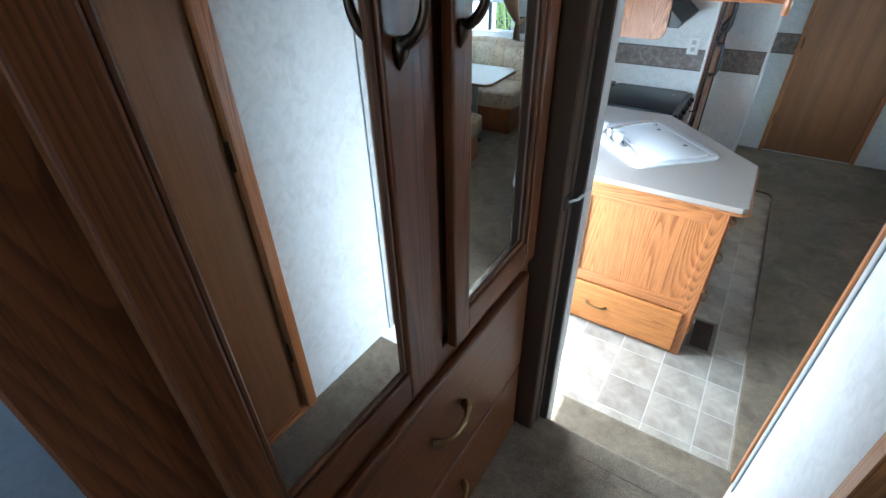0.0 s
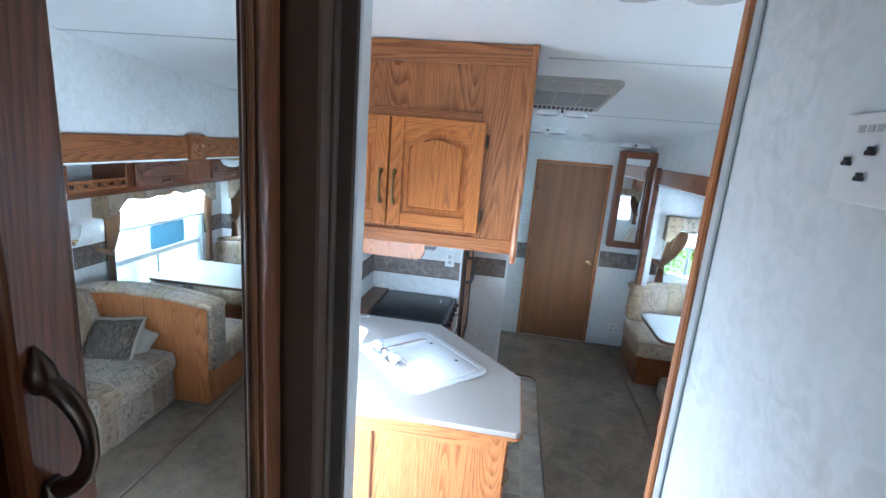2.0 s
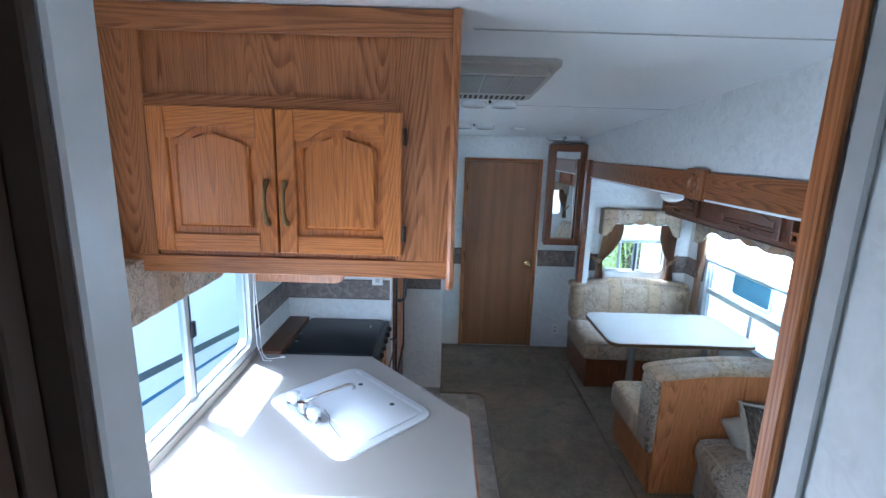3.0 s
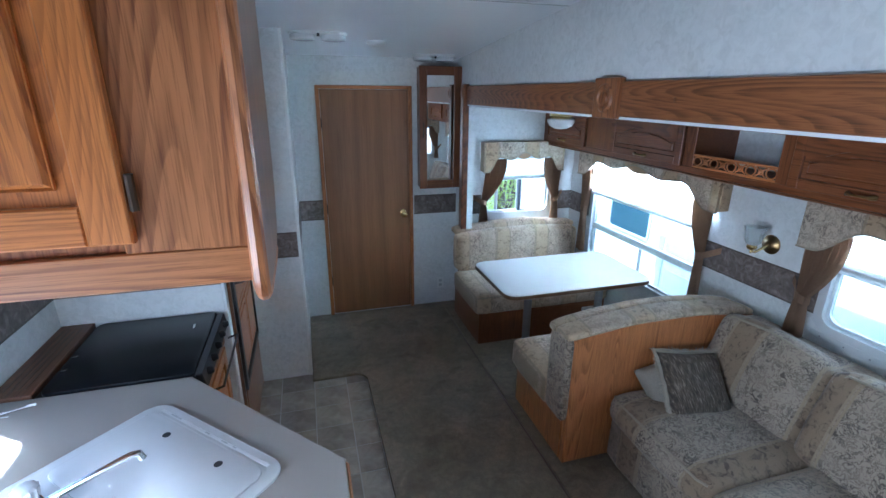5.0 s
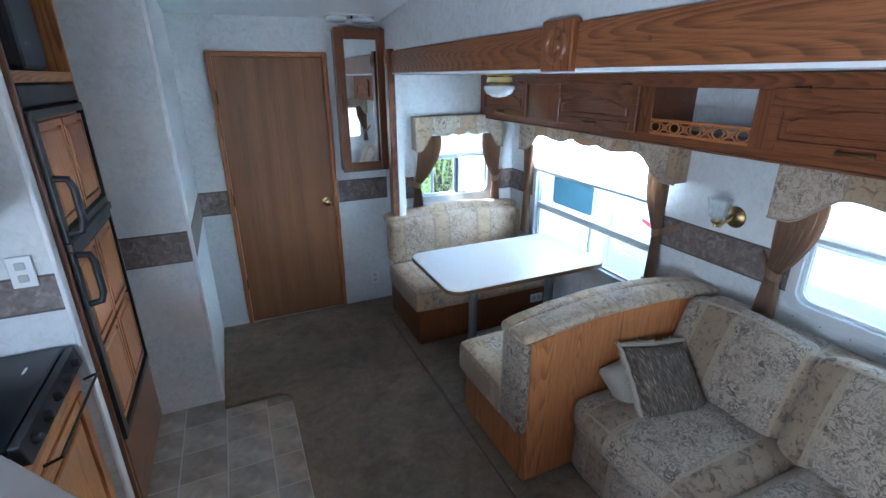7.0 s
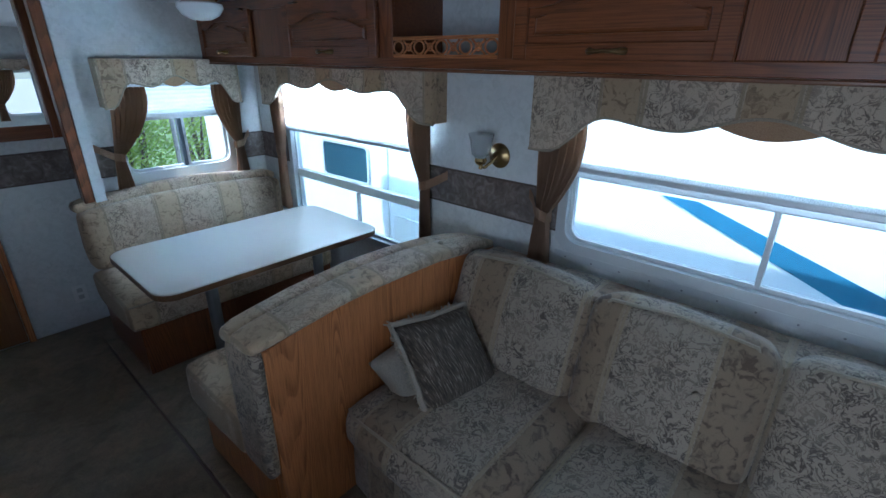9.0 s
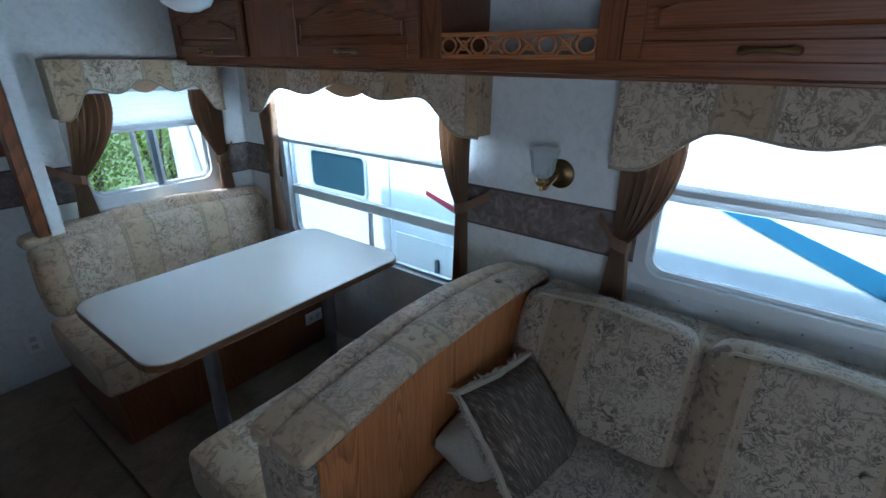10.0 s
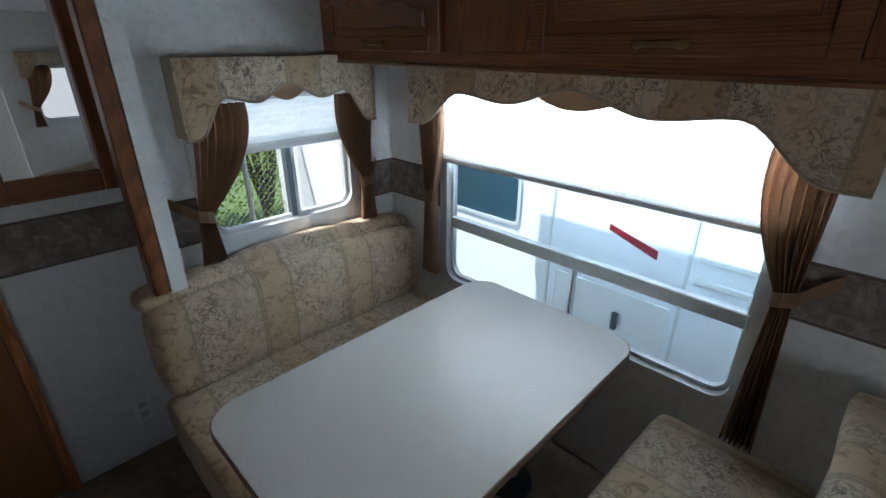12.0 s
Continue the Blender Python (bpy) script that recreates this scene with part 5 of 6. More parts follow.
# ---- lamps ----
def dome_lamp(x, y, z):
    l = thing("dome_lamp", (x, y, z), "brass ceiling lamp with a ribbed glass dome, off", "lamp")
    part("base", lathe([(0.004, 0.0), (0.078, 0.0), (0.080, -0.010), (0.072, -0.018), (0.075, -0.034), (0.079, -0.046), (0.072, -0.054), (0.068, -0.064), (0.004, -0.064)], pose(x, y, z), 28), GOLD, l, smooth=True)
    part("dome", lathe([(0.07, -0.060), (0.090, -0.068), (0.092, -0.084), (0.074, -0.112), (0.036, -0.130), (0.004, -0.134)], pose(x, y, z), 48, None, 24, 0.0015), LAMP_GLASS, l, "frosted ribbed glass dome", smooth=True)
dome_lamp(3.62, 5.83, 1.8365)

sc = thing("wall_sconce", (XS, 4.665, 1.19), "brass wall lamp with a fluted glass shade, off", "lamp")
part("back_plate", lathe([(0.004, 0.024), (0.02, 0.022), (0.028, 0.012), (0.046, 0.008), (0.053, 0.0), (0.004, 0.0)], pose(XS - 0.0005, 4.660, 1.185, 0, -90, 0), 28), BRASS, sc, "aged brass back plate", smooth=True)
part("arm", tube([(XS - 0.02, 4.660, 1.185), (XS - 0.05, 4.665, 1.165), (XS - 0.085, 4.675, 1.145), (XS - 0.10, 4.680, 1.15), (XS - 0.105, 4.680, 1.17)], 0.007, 8), GOLD, sc, smooth=True)
part("cup", lathe([(0.004, -0.035), (0.008, -0.03), (0.006, -0.02), (0.02, -0.012), (0.026, 0.0), (0.022, 0.012), (0.004, 0.013)], pose(XS - 0.105, 4.680, 1.175), 20), GOLD, sc, smooth=True)
part("shade", lathe([(0.022, 0.0), (0.034, 0.012), (0.040, 0.034), (0.042, 0.062), (0.052, 0.096), (0.050, 0.097), (0.039, 0.062), (0.037, 0.034), (0.031, 0.015), (0.02, 0.006)], pose(XS - 0.105, 4.680, 1.188), 56, None, 14, 0.0018), SHADE_GLASS, sc, "clear fluted glass shade", smooth=True)


def roof_pose(x, y, drop=0.0):
    return pose(x, y, roof(y) - drop, math.degrees(math.atan(-0.08)), 0, 0)


def ceiling_light(x, y, name="ceiling_light"):
    c = thing(name, (x, y, roof(y)), "white double ceiling light with clear lenses, off", "light")
    m = roof_pose(x, y)
    part("base", placed(prism(rounded(-0.17, 0.17, -0.06, 0.06, 0.05), 2, -0.012, -0.0005, 0.003), m), WHITE, c)
    for s in (-1, 1):
        part("lens", placed(prism(rounded(-0.072 + s * 0.088, 0.072 + s * 0.088, -0.052, 0.052, 0.045), 2, -0.042, -0.0125, 0.012, 3), m), LAMP_GLASS, c, smooth=True)
    part("switch", placed(box(-0.008, 0.008, -0.062, -0.052, -0.03, -0.0125, 0.002), m), BLACK_P, c)
ceiling_light(2.07, 4.98)
ceiling_light(2.05, 6.0)
ceiling_light(2.15, 3.02)
ceiling_light(2.95, 6.70)
sdet = thing("smoke_alarm", (2.43, 6.22, roof(6.22)), "flat round white alarm on the ceiling", "alarm")
part("disc", placed(lathe([(0.004, -0.026), (0.05, -0.024), (0.062, -0.014), (0.064, -0.0005), (0.004, -0.0005)], Matrix(), 28), roof_pose(2.43, 6.22)), WHITE, sdet, smooth=True)
ac = thing("ceiling_air_conditioner", (2.08, 4.4, roof(4.4)), "beige ceiling air conditioner grille", "air conditioner")
m = roof_pose(2.035, 4.385)
BEIGE = plain("beige_plastic", (0.42, 0.40, 0.36), 0.5)
part("rim", placed(prism(rounded(-0.235, 0.235, -0.31, 0.31, 0.03), 2, -0.02, -0.0005, 0.006, 2), m), BEIGE, ac)
part("body", placed(prism(rounded(-0.205, 0.205, -0.27, 0.28, 0.03), 2, -0.055, -0.0205, 0.01, 2), m), BEIGE, ac)
for i in range(3):
    part("filter_panel", placed(box(-0.185 + i * 0.125, -0.065 + i * 0.125, -0.24, 0.11, -0.058, -0.0552, 0.002), m), plain("grille_grey", (0.26, 0.25, 0.23), 0.6), ac)
for i in range(14):
    part("louvre", placed(box(-0.18 + i * 0.026, -0.165 + i * 0.026, 0.17, 0.25, -0.058, -0.0552, 0.001), m), FILM, ac)

# ---- table ----
tb = thing("dinette_table", (3.62, 5.65, 0.026), "pale laminate dinette table with rounded corners on steel posts", "table")
part("tabletop", prism(rounded(3.083, 4.190, 5.362, 6.030, 0.085), 2, 0.676, 0.706, 0.004, 2), TABLE_TOP, tb)
ol = rounded(3.080, 4.193, 5.359, 6.033, 0.087)
part("edge_band", ring(ol, rounded(3.084, 4.189, 5.363, 6.029, 0.083), 2, 0.679, 0.7025), oak("table_edge", 0, (0.17, 0.09, 0.04), (0.11, 0.055, 0.025)), tb)
for x in (3.38, 3.97):
    lg = part("leg", tube([(x, 5.66, 0.05), (x, 5.66, 0.665)], 0.028, 16), GALV, tb, smooth=True)
    part("foot", lathe([(0.085, 0.0), (0.085, 0.008), (0.04, 0.03), (0.03, 0.05), (0.004, 0.05)], pose(x, 5.66, 0.0265), 24), BLACK_P, lg, smooth=True)
    part("top_plate", lathe([(0.004, 0.65), (0.04, 0.65), (0.085, 0.672), (0.085, 0.6755), (0.004, 0.6755)], pose(x, 5.66, 0), 24), GALV, lg)

# ---- dinette benches ----
def bump_top(x0, x1, base, rise, n=16):
    return [(x0 + (x1 - x0) * i / n, base + rise * math.sin(math.pi * (0.08 + 0.84 * i / n))) for i in range(n + 1)]

rb = thing("dinette_bench", (3.68, 6.3, 0.026), "oak bench under the rear window with jacquard cushions", "bench", "dinette benches")
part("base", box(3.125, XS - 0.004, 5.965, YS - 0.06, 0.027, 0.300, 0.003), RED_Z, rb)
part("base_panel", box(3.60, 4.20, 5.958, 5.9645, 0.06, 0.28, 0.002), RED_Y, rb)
s1 = part("seat_cushion", cushion(3.085, XS - 0.01, 5.92, 6.52, 0.300, 0.462, 0.035, 0.012, 12, 0.004, 1), FAB_SEAT, rb, smooth=True)
part("piping", tube([(3.09, 5.925, 0.445), (4.24, 5.925, 0.445)], 0.005, 6), PIPING, s1)
def curved_back(x0, x1, y0, y1, z0, top, rise, r, seed):
    """An upholstered back whose top edge bows upwards in the middle."""
    t = cushion(x0, x1, y0, y1, z0, top, r, 0.014, 14, 0.004, seed)
    for v in t.verts:
        k = (v.co.z - z0) / (top - z0)
        u = (v.co.x - x0) / (x1 - x0)
        v.co.z += rise * math.sin(math.pi * min(1, max(0, u))) * max(0, k) ** 2
    return t
b1 = part("backrest", curved_back(3.105, XS - 0.012, 6.455, 6.60, 0.455, 0.792, 0.020, 0.04, 2), FAB_SEAT, rb, smooth=True)
part("back_cap", curved_back(3.10, XS - 0.012, 6.53, 6.652, 0.772, 0.832, 0.020, 0.028, 3), FAB_SEAT, rb, smooth=True)
def button(parent, p, axis_pose):
    part("button", lathe([(0.002, 0.007), (0.009, 0.005), (0.012, 0.0), (0.010, -0.004), (0.002, -0.004)], Matrix.Translation(p) @ axis_pose, 12), PIPING, parent, smooth=True)
for x, z in ((3.472, 0.655), (3.885, 0.665)):
    button(b1, (x, 6.452, z), pose(0, 0, 0, 90, 0, 0))

fb = thing("dinette_bench", (3.6, 4.98, 0.026), "oak-panelled bench backing the sofa, with jacquard cushions and padded top", "bench", "dinette benches")
part("base", box(3.125, XS - 0.004, 4.70, 5.255, 0.027, 0.285, 0.003), OAK_Z, fb)
pan = [(3.128, 0.027), (XS - 0.006, 0.027)] + [(x, z) for x, z in reversed(bump_top(3.128, XS - 0.006, 0.757, 0.075))]
part("back_panel", prism(pan, 1, 4.655, 4.695, 0.003), OAK_Z, fb)
part("seat_cushion", cushion(3.085, XS - 0.01, 4.82, 5.275, 0.285, 0.468, 0.035, 0.012, 12, 0.004, 4), FAB_SEAT, fb, smooth=True)
part("backrest", curved_back(3.105, XS - 0.012, 4.70, 4.836, 0.28, 0.745, 0.075, 0.03, 5), FAB_SEAT, fb, smooth=True)
def arched_roll(y0, y1, base, thick, seed):
    """A padded roll along the top of the bench's back, bowed like the panel under it."""
    x0, x1 = 3.090, XS - 0.012
    t = cushion(x0, x1, y0, y1, base, base + thick, 0.026, 0.008, 16, 0.004, seed)
    for v in t.verts:
        u = min(1.0, max(0.0, (v.co.x - x0) / (x1 - x0)))
        v.co.z += 0.075 * math.sin(math.pi * (0.08 + 0.84 * u))
    return t
cap = part("top_roll", arched_roll(4.648, 4.777, 0.750, 0.043, 6), FAB_SEAT, fb, smooth=True)
part("top_roll_back", arched_roll(4.769, 4.857, 0.736, 0.052, 7), FAB_SEAT, fb, smooth=True)
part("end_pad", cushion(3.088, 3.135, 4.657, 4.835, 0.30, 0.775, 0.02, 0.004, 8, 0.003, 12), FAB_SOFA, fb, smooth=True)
for x in (3.5, 3.95):
    button(cap, (x, 4.712, 0.864), Matrix())
bs = thing("wall_socket", (4.09, 5.957, 0.21), "white socket set in the bench base", "socket")
part("plate", box(4.035, 4.145, 5.951, 5.9575, 0.175, 0.245, 0.002), WHITE, bs)
for k in (-0.022, 0.022):
    part("socket", box(4.09 + k - 0.013, 4.09 + k + 0.013, 5.949, 5.951, 0.196, 0.224, 0.001), TRIM_GREY, bs)

# ---- sofa ----
sf = thing("sofa", (3.75, 3.8, 0.026), "cream jacquard sofa with three loose back cushions", "sofa")
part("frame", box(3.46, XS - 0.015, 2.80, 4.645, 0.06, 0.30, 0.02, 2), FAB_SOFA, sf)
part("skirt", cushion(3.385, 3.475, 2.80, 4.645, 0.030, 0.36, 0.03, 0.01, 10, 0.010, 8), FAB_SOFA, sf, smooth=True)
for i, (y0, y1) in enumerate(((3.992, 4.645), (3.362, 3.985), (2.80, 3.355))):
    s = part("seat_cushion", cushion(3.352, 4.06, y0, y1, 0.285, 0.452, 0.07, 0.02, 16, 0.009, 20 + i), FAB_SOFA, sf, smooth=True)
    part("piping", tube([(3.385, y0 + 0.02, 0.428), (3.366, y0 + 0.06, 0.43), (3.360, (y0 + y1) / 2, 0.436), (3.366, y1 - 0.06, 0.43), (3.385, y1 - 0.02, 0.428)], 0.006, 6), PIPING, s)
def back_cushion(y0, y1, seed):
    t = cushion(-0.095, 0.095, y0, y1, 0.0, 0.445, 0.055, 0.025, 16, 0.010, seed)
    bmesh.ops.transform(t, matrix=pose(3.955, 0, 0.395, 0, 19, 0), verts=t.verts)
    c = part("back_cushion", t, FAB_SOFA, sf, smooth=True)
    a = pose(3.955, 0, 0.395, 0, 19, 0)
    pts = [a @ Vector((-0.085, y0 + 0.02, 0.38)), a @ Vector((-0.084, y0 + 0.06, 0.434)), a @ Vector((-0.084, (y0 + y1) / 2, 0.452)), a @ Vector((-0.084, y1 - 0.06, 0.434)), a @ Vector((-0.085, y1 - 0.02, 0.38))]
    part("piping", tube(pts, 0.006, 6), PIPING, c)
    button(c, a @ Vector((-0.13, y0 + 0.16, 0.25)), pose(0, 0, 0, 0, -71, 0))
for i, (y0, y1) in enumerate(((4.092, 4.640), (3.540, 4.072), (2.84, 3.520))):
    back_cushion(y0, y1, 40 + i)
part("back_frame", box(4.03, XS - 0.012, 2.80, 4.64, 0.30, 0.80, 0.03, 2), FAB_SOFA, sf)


def throw_pillow(name, m, size, mat, label, fringe, seed):
    p = thing(name, m.translation, label, "pillow")
    n, vs = 14, {}
    t = bmesh.new()
    for s in (1, -1):
        for i in range(n + 1):
            for j in range(n + 1):
                u, v = 2 * i / n - 1, 2 * j / n - 1
                k = max(0.0, (1 - u ** 4) * (1 - v ** 4)) ** 0.55
                pinch = 1 - 0.07 * (1 - abs(u)) * abs(v) ** 3 - 0.07 * (1 - abs(v)) * abs(u) ** 3
                w = noise.noise(Vector((u * 2, v * 2, seed + s))) * 0.008 * k
                vs[s, i, j] = t.verts.new((u * size * pinch, v * size * pinch, s * 0.065 * k + w))
    for s in (1, -1):
        for i in range(n):
            for j in range(n):
                t.faces.new([vs[s, i, j], vs[s, i + 1, j], vs[s, i + 1, j + 1], vs[s, i, j + 1]])
    bmesh.ops.remove_doubles(t, verts=t.verts, dist=0.0008)
    part("cover", placed(t, m), mat, p, smooth=True)
    if fringe:
        rnd = random.Random(seed)
        f = bmesh.new()
        path = []
        for e in range(4):
            for i in range(10):
                u, v = -1 + 2 * i / 10, 1
                for _ in range(e):
                    u, v = v, -u
                k = 1 - 0.07 * (1 - abs(u)) * abs(v) ** 3 - 0.07 * (1 - abs(v)) * abs(u) ** 3
                path.append(Vector((u * size * k * 1.03, v * size * k * 1.03, rnd.uniform(-0.004, 0.004))))
        tube(path, 0.012, 6, f, True)
        for i in range(len(path)):
            for q in range(7):
                a = path[i].lerp(path[(i + 1) % len(path)], q / 7)
                o = a.normalized() * rnd.uniform(0.012, 0.024) + Vector((rnd.uniform(-0.008, 0.008), rnd.uniform(-0.008, 0.008), rnd.uniform(-0.012, 0.012)))
                tube([a, a + o], [0.004, 0.002], 4, f)
        part("fringe", placed(f, m), FRINGE, p, "cream looped fringe")
    return p


def rib_cloth():
    mm, nt, b = material("ribbed_pillow", 0.9)
    rib = noise_tex(nt, coords(nt, (260.0, 26.0, 26.0)), 1.0, 2.0, 0.6)
    worn = noise_tex(nt, coords(nt), 9.0, 3.0)
    c = ramp(nt, rib, [(0.36, (0.050, 0.037, 0.026)), (0.56, (0.105, 0.080, 0.056)), (0.68, (0.27, 0.22, 0.165))])
    nt.links.new(mixc(nt, 0.6, c, ramp(nt, worn, [(0.3, (0.75, 0.73, 0.7)), (0.7, (1.1, 1.1, 1.1))]), "MULTIPLY"), b.inputs["Base Color"])
    bump(nt, b, rib, 0.6, 0.003)
    return mm
def leaning(at, right, down):
    """A pose whose x runs along right, -y along down, and z out of the cushion's face."""
    r = Vector(right).normalized()
    d = -Vector(down)
    d = (d - r * d.dot(r)).normalized()
    n = r.cross(d)
    m = Matrix((r, d, n)).transposed().to_4x4()
    m.translation = at
    return m
throw_pillow("throw_pillow", leaning((3.722, 4.470, 0.540), (0.971, -0.165, -0.080), (-0.20, -0.69, -0.68)), 0.170, rib_cloth(), "dark brown ribbed throw pillow with cream fringe, on the sofa", True, 5)
throw_pillow("throw_pillow", leaning((3.612, 4.555, 0.515), (0.28, -0.05, 0.12), (-0.12, -0.10, -0.28)), 0.112, PILLOW_B, "plain beige pillow behind the dark one", False, 9)

# ---- valances, curtains and shades ----
def scallop(u0, u1, ztop, zend, zmid, n=48):
    """Lower edge of a valance: low ends, high shoulders and a shallow middle point."""
    out = []
    for i in range(n + 1):
        u = i / n
        s = abs(2 * u - 1)
        if s > 0.90:
            z = zend
        elif s > 0.62:
            z = zend + (zmid - zend) * (0.5 - 0.5 * math.cos(math.pi * (0.90 - s) / 0.28))
        elif s > 0.34:
            z = zmid - 0.022 * (0.5 - 0.5 * math.cos(math.pi * (0.62 - s) / 0.28))
        else:
            z = zmid - 0.022 + 0.056 * (0.5 - 0.5 * math.cos(math.pi * (0.34 - s) / 0.34))
        out.append((u0 + (u1 - u0) * u, z))
    return out


def valance(name_label, axis, wall, sign, u0, u1, ztop, zend, zmid, depth, mat):
    v = thing("valance", oriented((u0 + u1) / 2, zend, wall, axis, sign), name_label, "valance", "window valances")
    low = scallop(u0, u1, ztop, zend, zmid)
    face = wall + sign * depth
    poly = low + [(u1, ztop), (u0, ztop)]
    part("front", prism(poly, axis, min(face, face - sign * 0.022), max(face, face - sign * 0.022), 0.007, 2), mat, v, smooth=True)
    for a, b in ((u0, u0 + 0.02), (u1 - 0.02, u1)):
        p = sorted((wall + sign * 0.001, face - sign * 0.0225))
        part("return", box(p[0], p[1], a, b, zend, ztop, 0.006, 2) if axis == 0 else box(a, b, p[0], p[1], zend, ztop, 0.006, 2), mat, v)
    p = sorted((wall + sign * 0.001, face - sign * 0.0225))
    part("top_board", box(p[0], p[1], u0 + 0.02, u1 - 0.02, ztop - 0.012, ztop) if axis == 0 else box(u0 + 0.02, u1 - 0.02, p[0], p[1], ztop - 0.012, ztop), mat, v)
    part("piping", tube([oriented(a, z - 0.002, face - sign * 0.004, axis, sign) for a, z in low], 0.006, 6), PIPING, v, smooth=True)
    c = (u0 + u1) / 2
    w = 0.10 * (u1 - u0)
    tongue = [(c - w, zmid + 0.03), (c - w, zmid + 0.005)] + [(c + w * k / 6, zmid - 0.035 * math.cos(k / 6 * math.pi / 2) + 0.005) for k in range(-5, 6)] + [(c + w, zmid + 0.005), (c + w, zmid + 0.03)]
    q = sorted((face - sign * 0.028, face - sign * 0.038))
    part("lining_tongue", prism(tongue, axis, q[0], q[1], 0.002), LINING, v, "plain tan lining point")
    return v
valance("scalloped jacquard valance over the small rear window", 1, YS, -1, 3.352, 4.105, 1.545, 1.298, 1.425, 0.10, FAB_VX)
valance("scalloped jacquard valance over the small front window", 1, 2.74, 1, 3.352, 4.105, 1.512, 1.298, 1.425, 0.10, FAB_VX)
valance("scalloped jacquard valance over the dinette window", 0, XS, -1, 4.955, 6.42, 1.512, 1.293, 1.425, 0.10, FAB_VY)
valance("scalloped jacquard valance over the sofa window", 0, XS, -1, 3.00, 4.465, 1.512, 1.255, 1.388, 0.10, FAB_VY)
kv = thing("valance", (XL + 0.04, 3.66, 1.50), "straight jacquard valance over the kitchen window", "valance", "window valances")
part("front", box(XL + 0.055, XL + 0.075, 3.20, 4.13, 1.50, 1.70, 0.007, 2), FAB_VY, kv)
part("return", box(XL + 0.001, XL + 0.0545, 4.11, 4.13, 1.50, 1.70, 0.004), FAB_VY, kv)
part("top_board", box(XL + 0.001, XL + 0.0545, 3.20, 4.109, 1.685, 1.70), FAB_VY, kv)


def curtain(axis, wall, sign, ua, ub, ztop, ztie, zbot, knot, seed, label):
    """A narrow curtain, gathered to a tieback: top runs from ua to ub, pinched at knot, falling below it."""
    c = thing("curtain", oriented(knot, zbot, wall + sign * 0.04, axis, sign), label, "curtain", "tied-back curtains")
    t = bmesh.new()
    nu, nv = 44, 26
    rows = []
    for j in range(nv + 1):
        v = j / nv
        z = ztop + (zbot - ztop) * v
        kt = (ztop - ztie) / (ztop - zbot)
        if v < kt:
            s = v / kt
            e = s ** 1.7
            a, b = ua + (knot - 0.022 - ua) * e, ub + (knot + 0.022 - ub) * e
            bulge = math.sin(math.pi * s) * 0.02
            inward = 1 if abs(ub - knot) > abs(ua - knot) else -1
            if inward > 0:
                b += bulge
            else:
                a -= bulge
        else:
            s = (v - kt) / (1 - kt)
            a, b = knot - 0.022 - 0.022 * s, knot + 0.022 + 0.022 * s
        row = []
        for i in range(nu + 1):
            u = i / nu
            amp = 0.018 + 0.005 * math.sin(5 * u + seed)
            d = 0.056 + amp * math.sin(2 * math.pi * 6.5 * u + 0.7 * math.sin(3 * v + seed)) + 0.006 * noise.noise(Vector((u * 3, v * 3, seed)))
            row.append(t.verts.new(oriented(a + (b - a) * u, z, wall + sign * d, axis, sign)))
        rows.append(row)
    for r0, r1 in zip(rows, rows[1:]):
        for i in range(nu):
            t.faces.new((r0[i], r0[i + 1], r1[i + 1], r1[i]))
    bmesh.ops.solidify(t, geom=t.faces[:], thickness=0.002)
    part("drape", t, CURTAIN, c, smooth=True)
    out = 1 if seed % 2 else -1
    pts = [oriented(knot + q, zz, wall + sign * dd, axis, sign) for q, zz, dd in ((-out * 0.03, ztie - 0.012, 0.04), (-out * 0.024, ztie - 0.008, 0.074), (0.0, ztie, 0.084), (out * 0.026, ztie + 0.006, 0.074), (out * 0.07, ztie + 0.035, 0.022), (out * 0.10, ztie + 0.055, 0.004))]
    tt = bmesh.new()
    prev = None
    for p in pts:
        a, b = tt.verts.new((p[0], p[1], p[2] - 0.021)), tt.verts.new((p[0], p[1], p[2] + 0.021))
        if prev:
            tt.faces.new((prev[0], a, b, prev[1]))
        prev = (a, b)
    bmesh.ops.solidify(tt, geom=tt.faces[:], thickness=0.003)
    part("tieback", tt, CURTAIN, c)
    return c
LC = "tan pleated curtain gathered in a tieback"
curtain(1, YS, -1, 3.39, 3.57, 1.40, 1.035, 0.85, 3.372, 4, LC + " beside the rear window")
curtain(1, YS, -1, 3.94, 4.10, 1.40, 1.035, 0.85, 4.062, 5, LC + " in the corner")
curtain(1, 2.74, 1, 3.39, 3.57, 1.40, 1.035, 0.87, 3.385, 4, LC + " by the front window")
curtain(1, 2.74, 1, 3.94, 4.10, 1.40, 1.035, 0.87, 4.062, 5, LC + " by the front window")
curtain(0, XS, -1, 6.27, 6.40, 1.42, 1.00, 0.62, 6.335, 7, LC + " by the dinette corner")
curtain(0, XS, -1, 5.01, 5.155, 1.40, 1.00, 0.50, 5.045, 6, LC + " beside the dinette window")
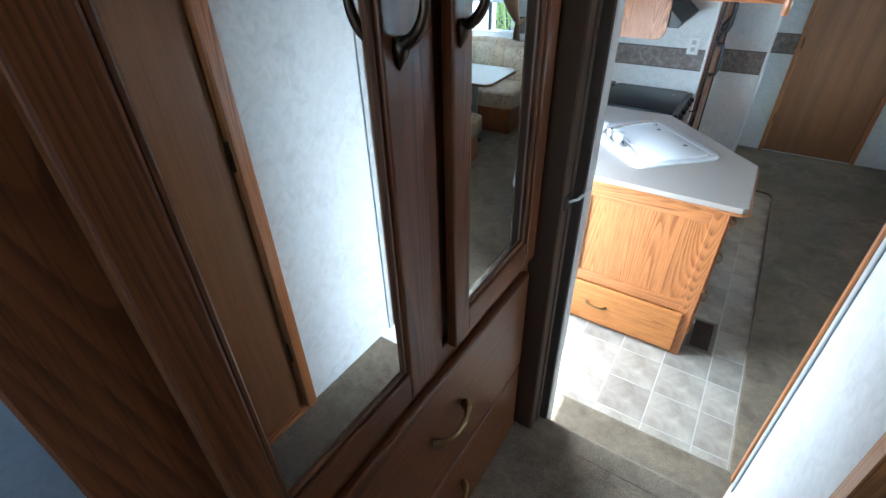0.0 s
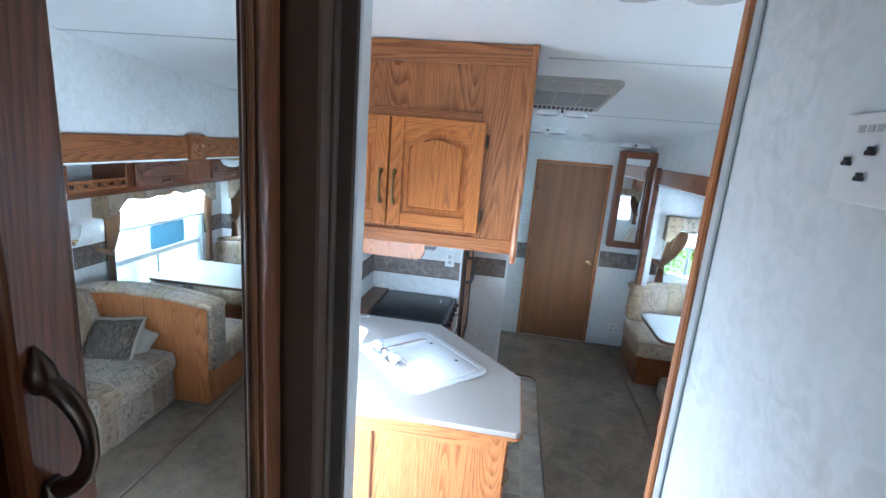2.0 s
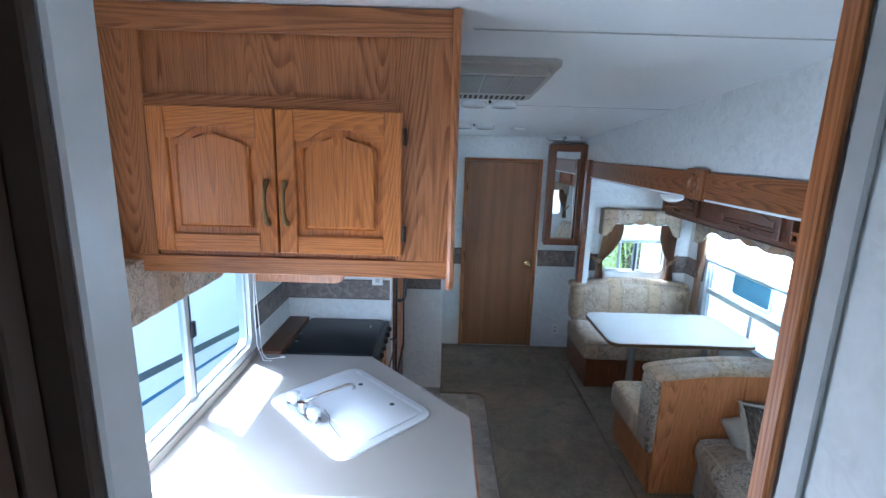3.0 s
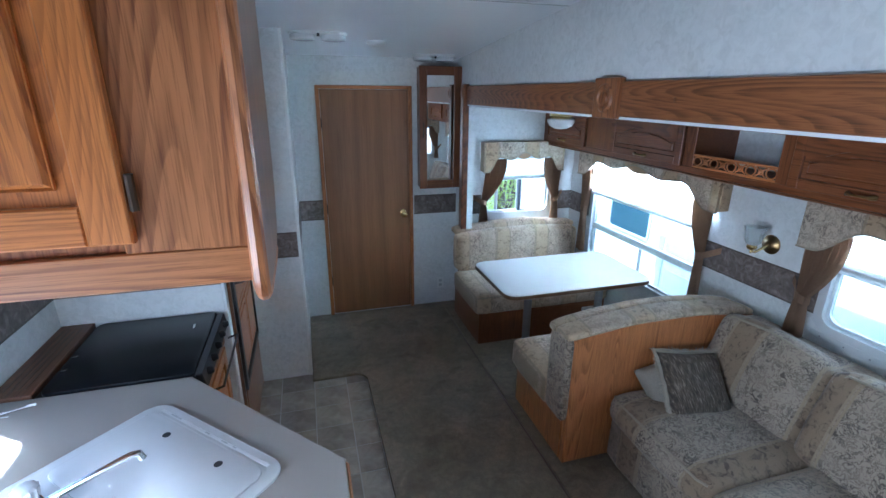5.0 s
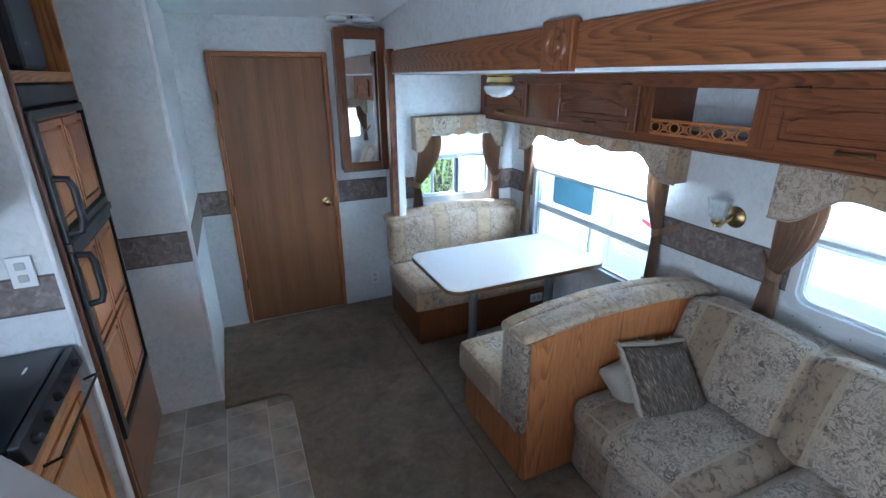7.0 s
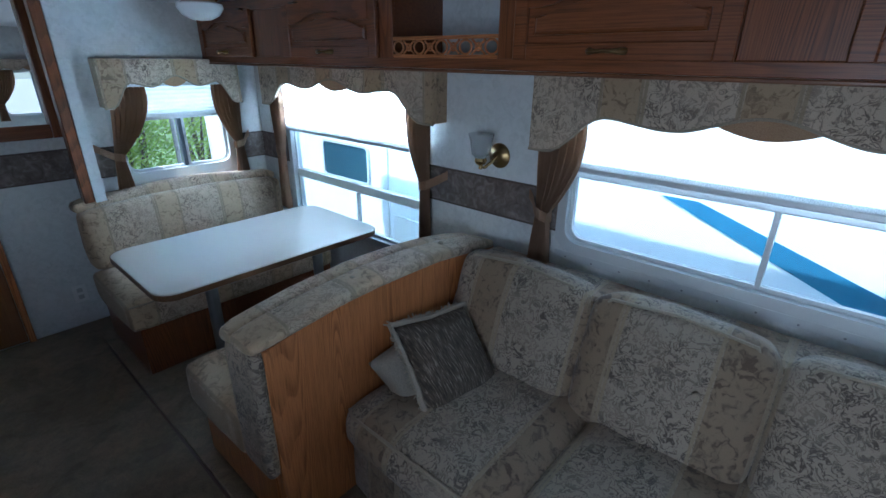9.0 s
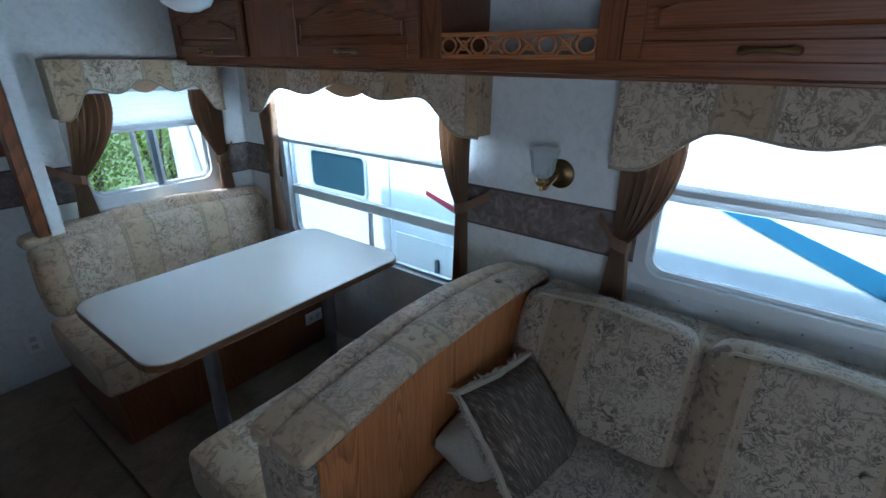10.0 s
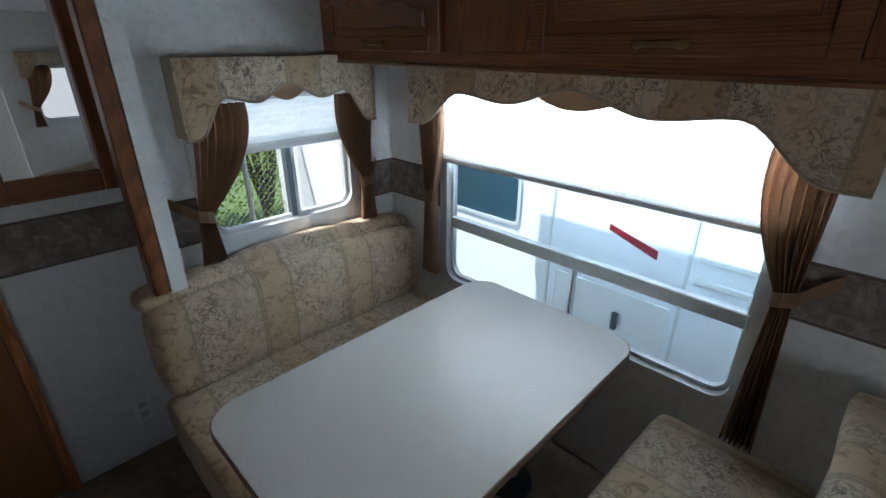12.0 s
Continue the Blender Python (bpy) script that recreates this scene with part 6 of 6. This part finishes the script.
curtain(0, XS, -1, 4.26, 4.44, 1.38, 1.00, 0.80, 4.40, 9, LC + " beside the sofa window")


def pleated_shade(axis, plane, u0, u1, z0, z1, label, bar=None):
    s = thing("pleated_shade", oriented((u0 + u1) / 2, z0, plane, axis, -1), label, "blind", "window shades")
    t = bmesh.new()
    n = max(8, int((z1 - z0) / 0.012))
    prev = None
    for i in range(n + 1):
        z = z0 + (z1 - z0) * i / n
        d = plane + (0.004 if i % 2 else -0.004)
        a, b = t.verts.new(oriented(u0, z, d, axis, -1)), t.verts.new(oriented(u1, z, d, axis, -1))
        if prev:
            t.faces.new((prev[0], prev[1], b, a))
        prev = (a, b)
    part("pleats", t, SHADE, s)
    q = (plane - 0.010, plane + 0.010)
    part("bottom_bar", box(q[0], q[1], u0, u1, z0 - 0.020, z0, 0.003) if axis == 0 else box(u0, u1, q[0], q[1], z0 - 0.020, z0, 0.003), bar or ALU, s)
    return s
pleated_shade(0, XS - 0.022, 5.07, 6.32, 1.155, 1.485, "white pleated shade half down over the dinette window")
pleated_shade(0, XS - 0.022, 2.93, 4.36, 1.20, 1.485, "white pleated shade half down over the sofa window")
pleated_shade(1, YS - 0.018, 3.42, 4.01, 1.235, 1.46, "white pleated shade half down over the rear window")
pleated_shade(0, XL + 0.022, 3.27, 4.11, 1.515, 1.66, "pleated shade drawn up over the kitchen window", ALU_DARK)

# ---- vinyl tiles ----
tl = thing("tile_floor", (1.5, 4.4, 0.0), "grey-brown square vinyl tiles in the kitchen", "floor", kind="structure")
SX, SY, J = 0.215, 0.2094, 0.0028


def tile_mesh(w, d):
    return finish(box(J, w - J, J, d - J, -0.006, 0.0), "tile", TILE)


tile_me, cut_me = tile_mesh(SX, SY), tile_mesh(0.146, SY)
for i in range(-5, 2):
    for j in range(-12, 3):
        x, y = 1.853 + i * SX, 5.327 + j * SY
        if y + SY > 5.96 or x < XL or (x < 1.40 and y > 3.58):
            continue
        o = new("tile", cut_me if i == 1 else tile_me)
        o.location = (x, y, 0)
        o.parent = tl
        o.matrix_parent_inverse = world_of(tl).inverted()
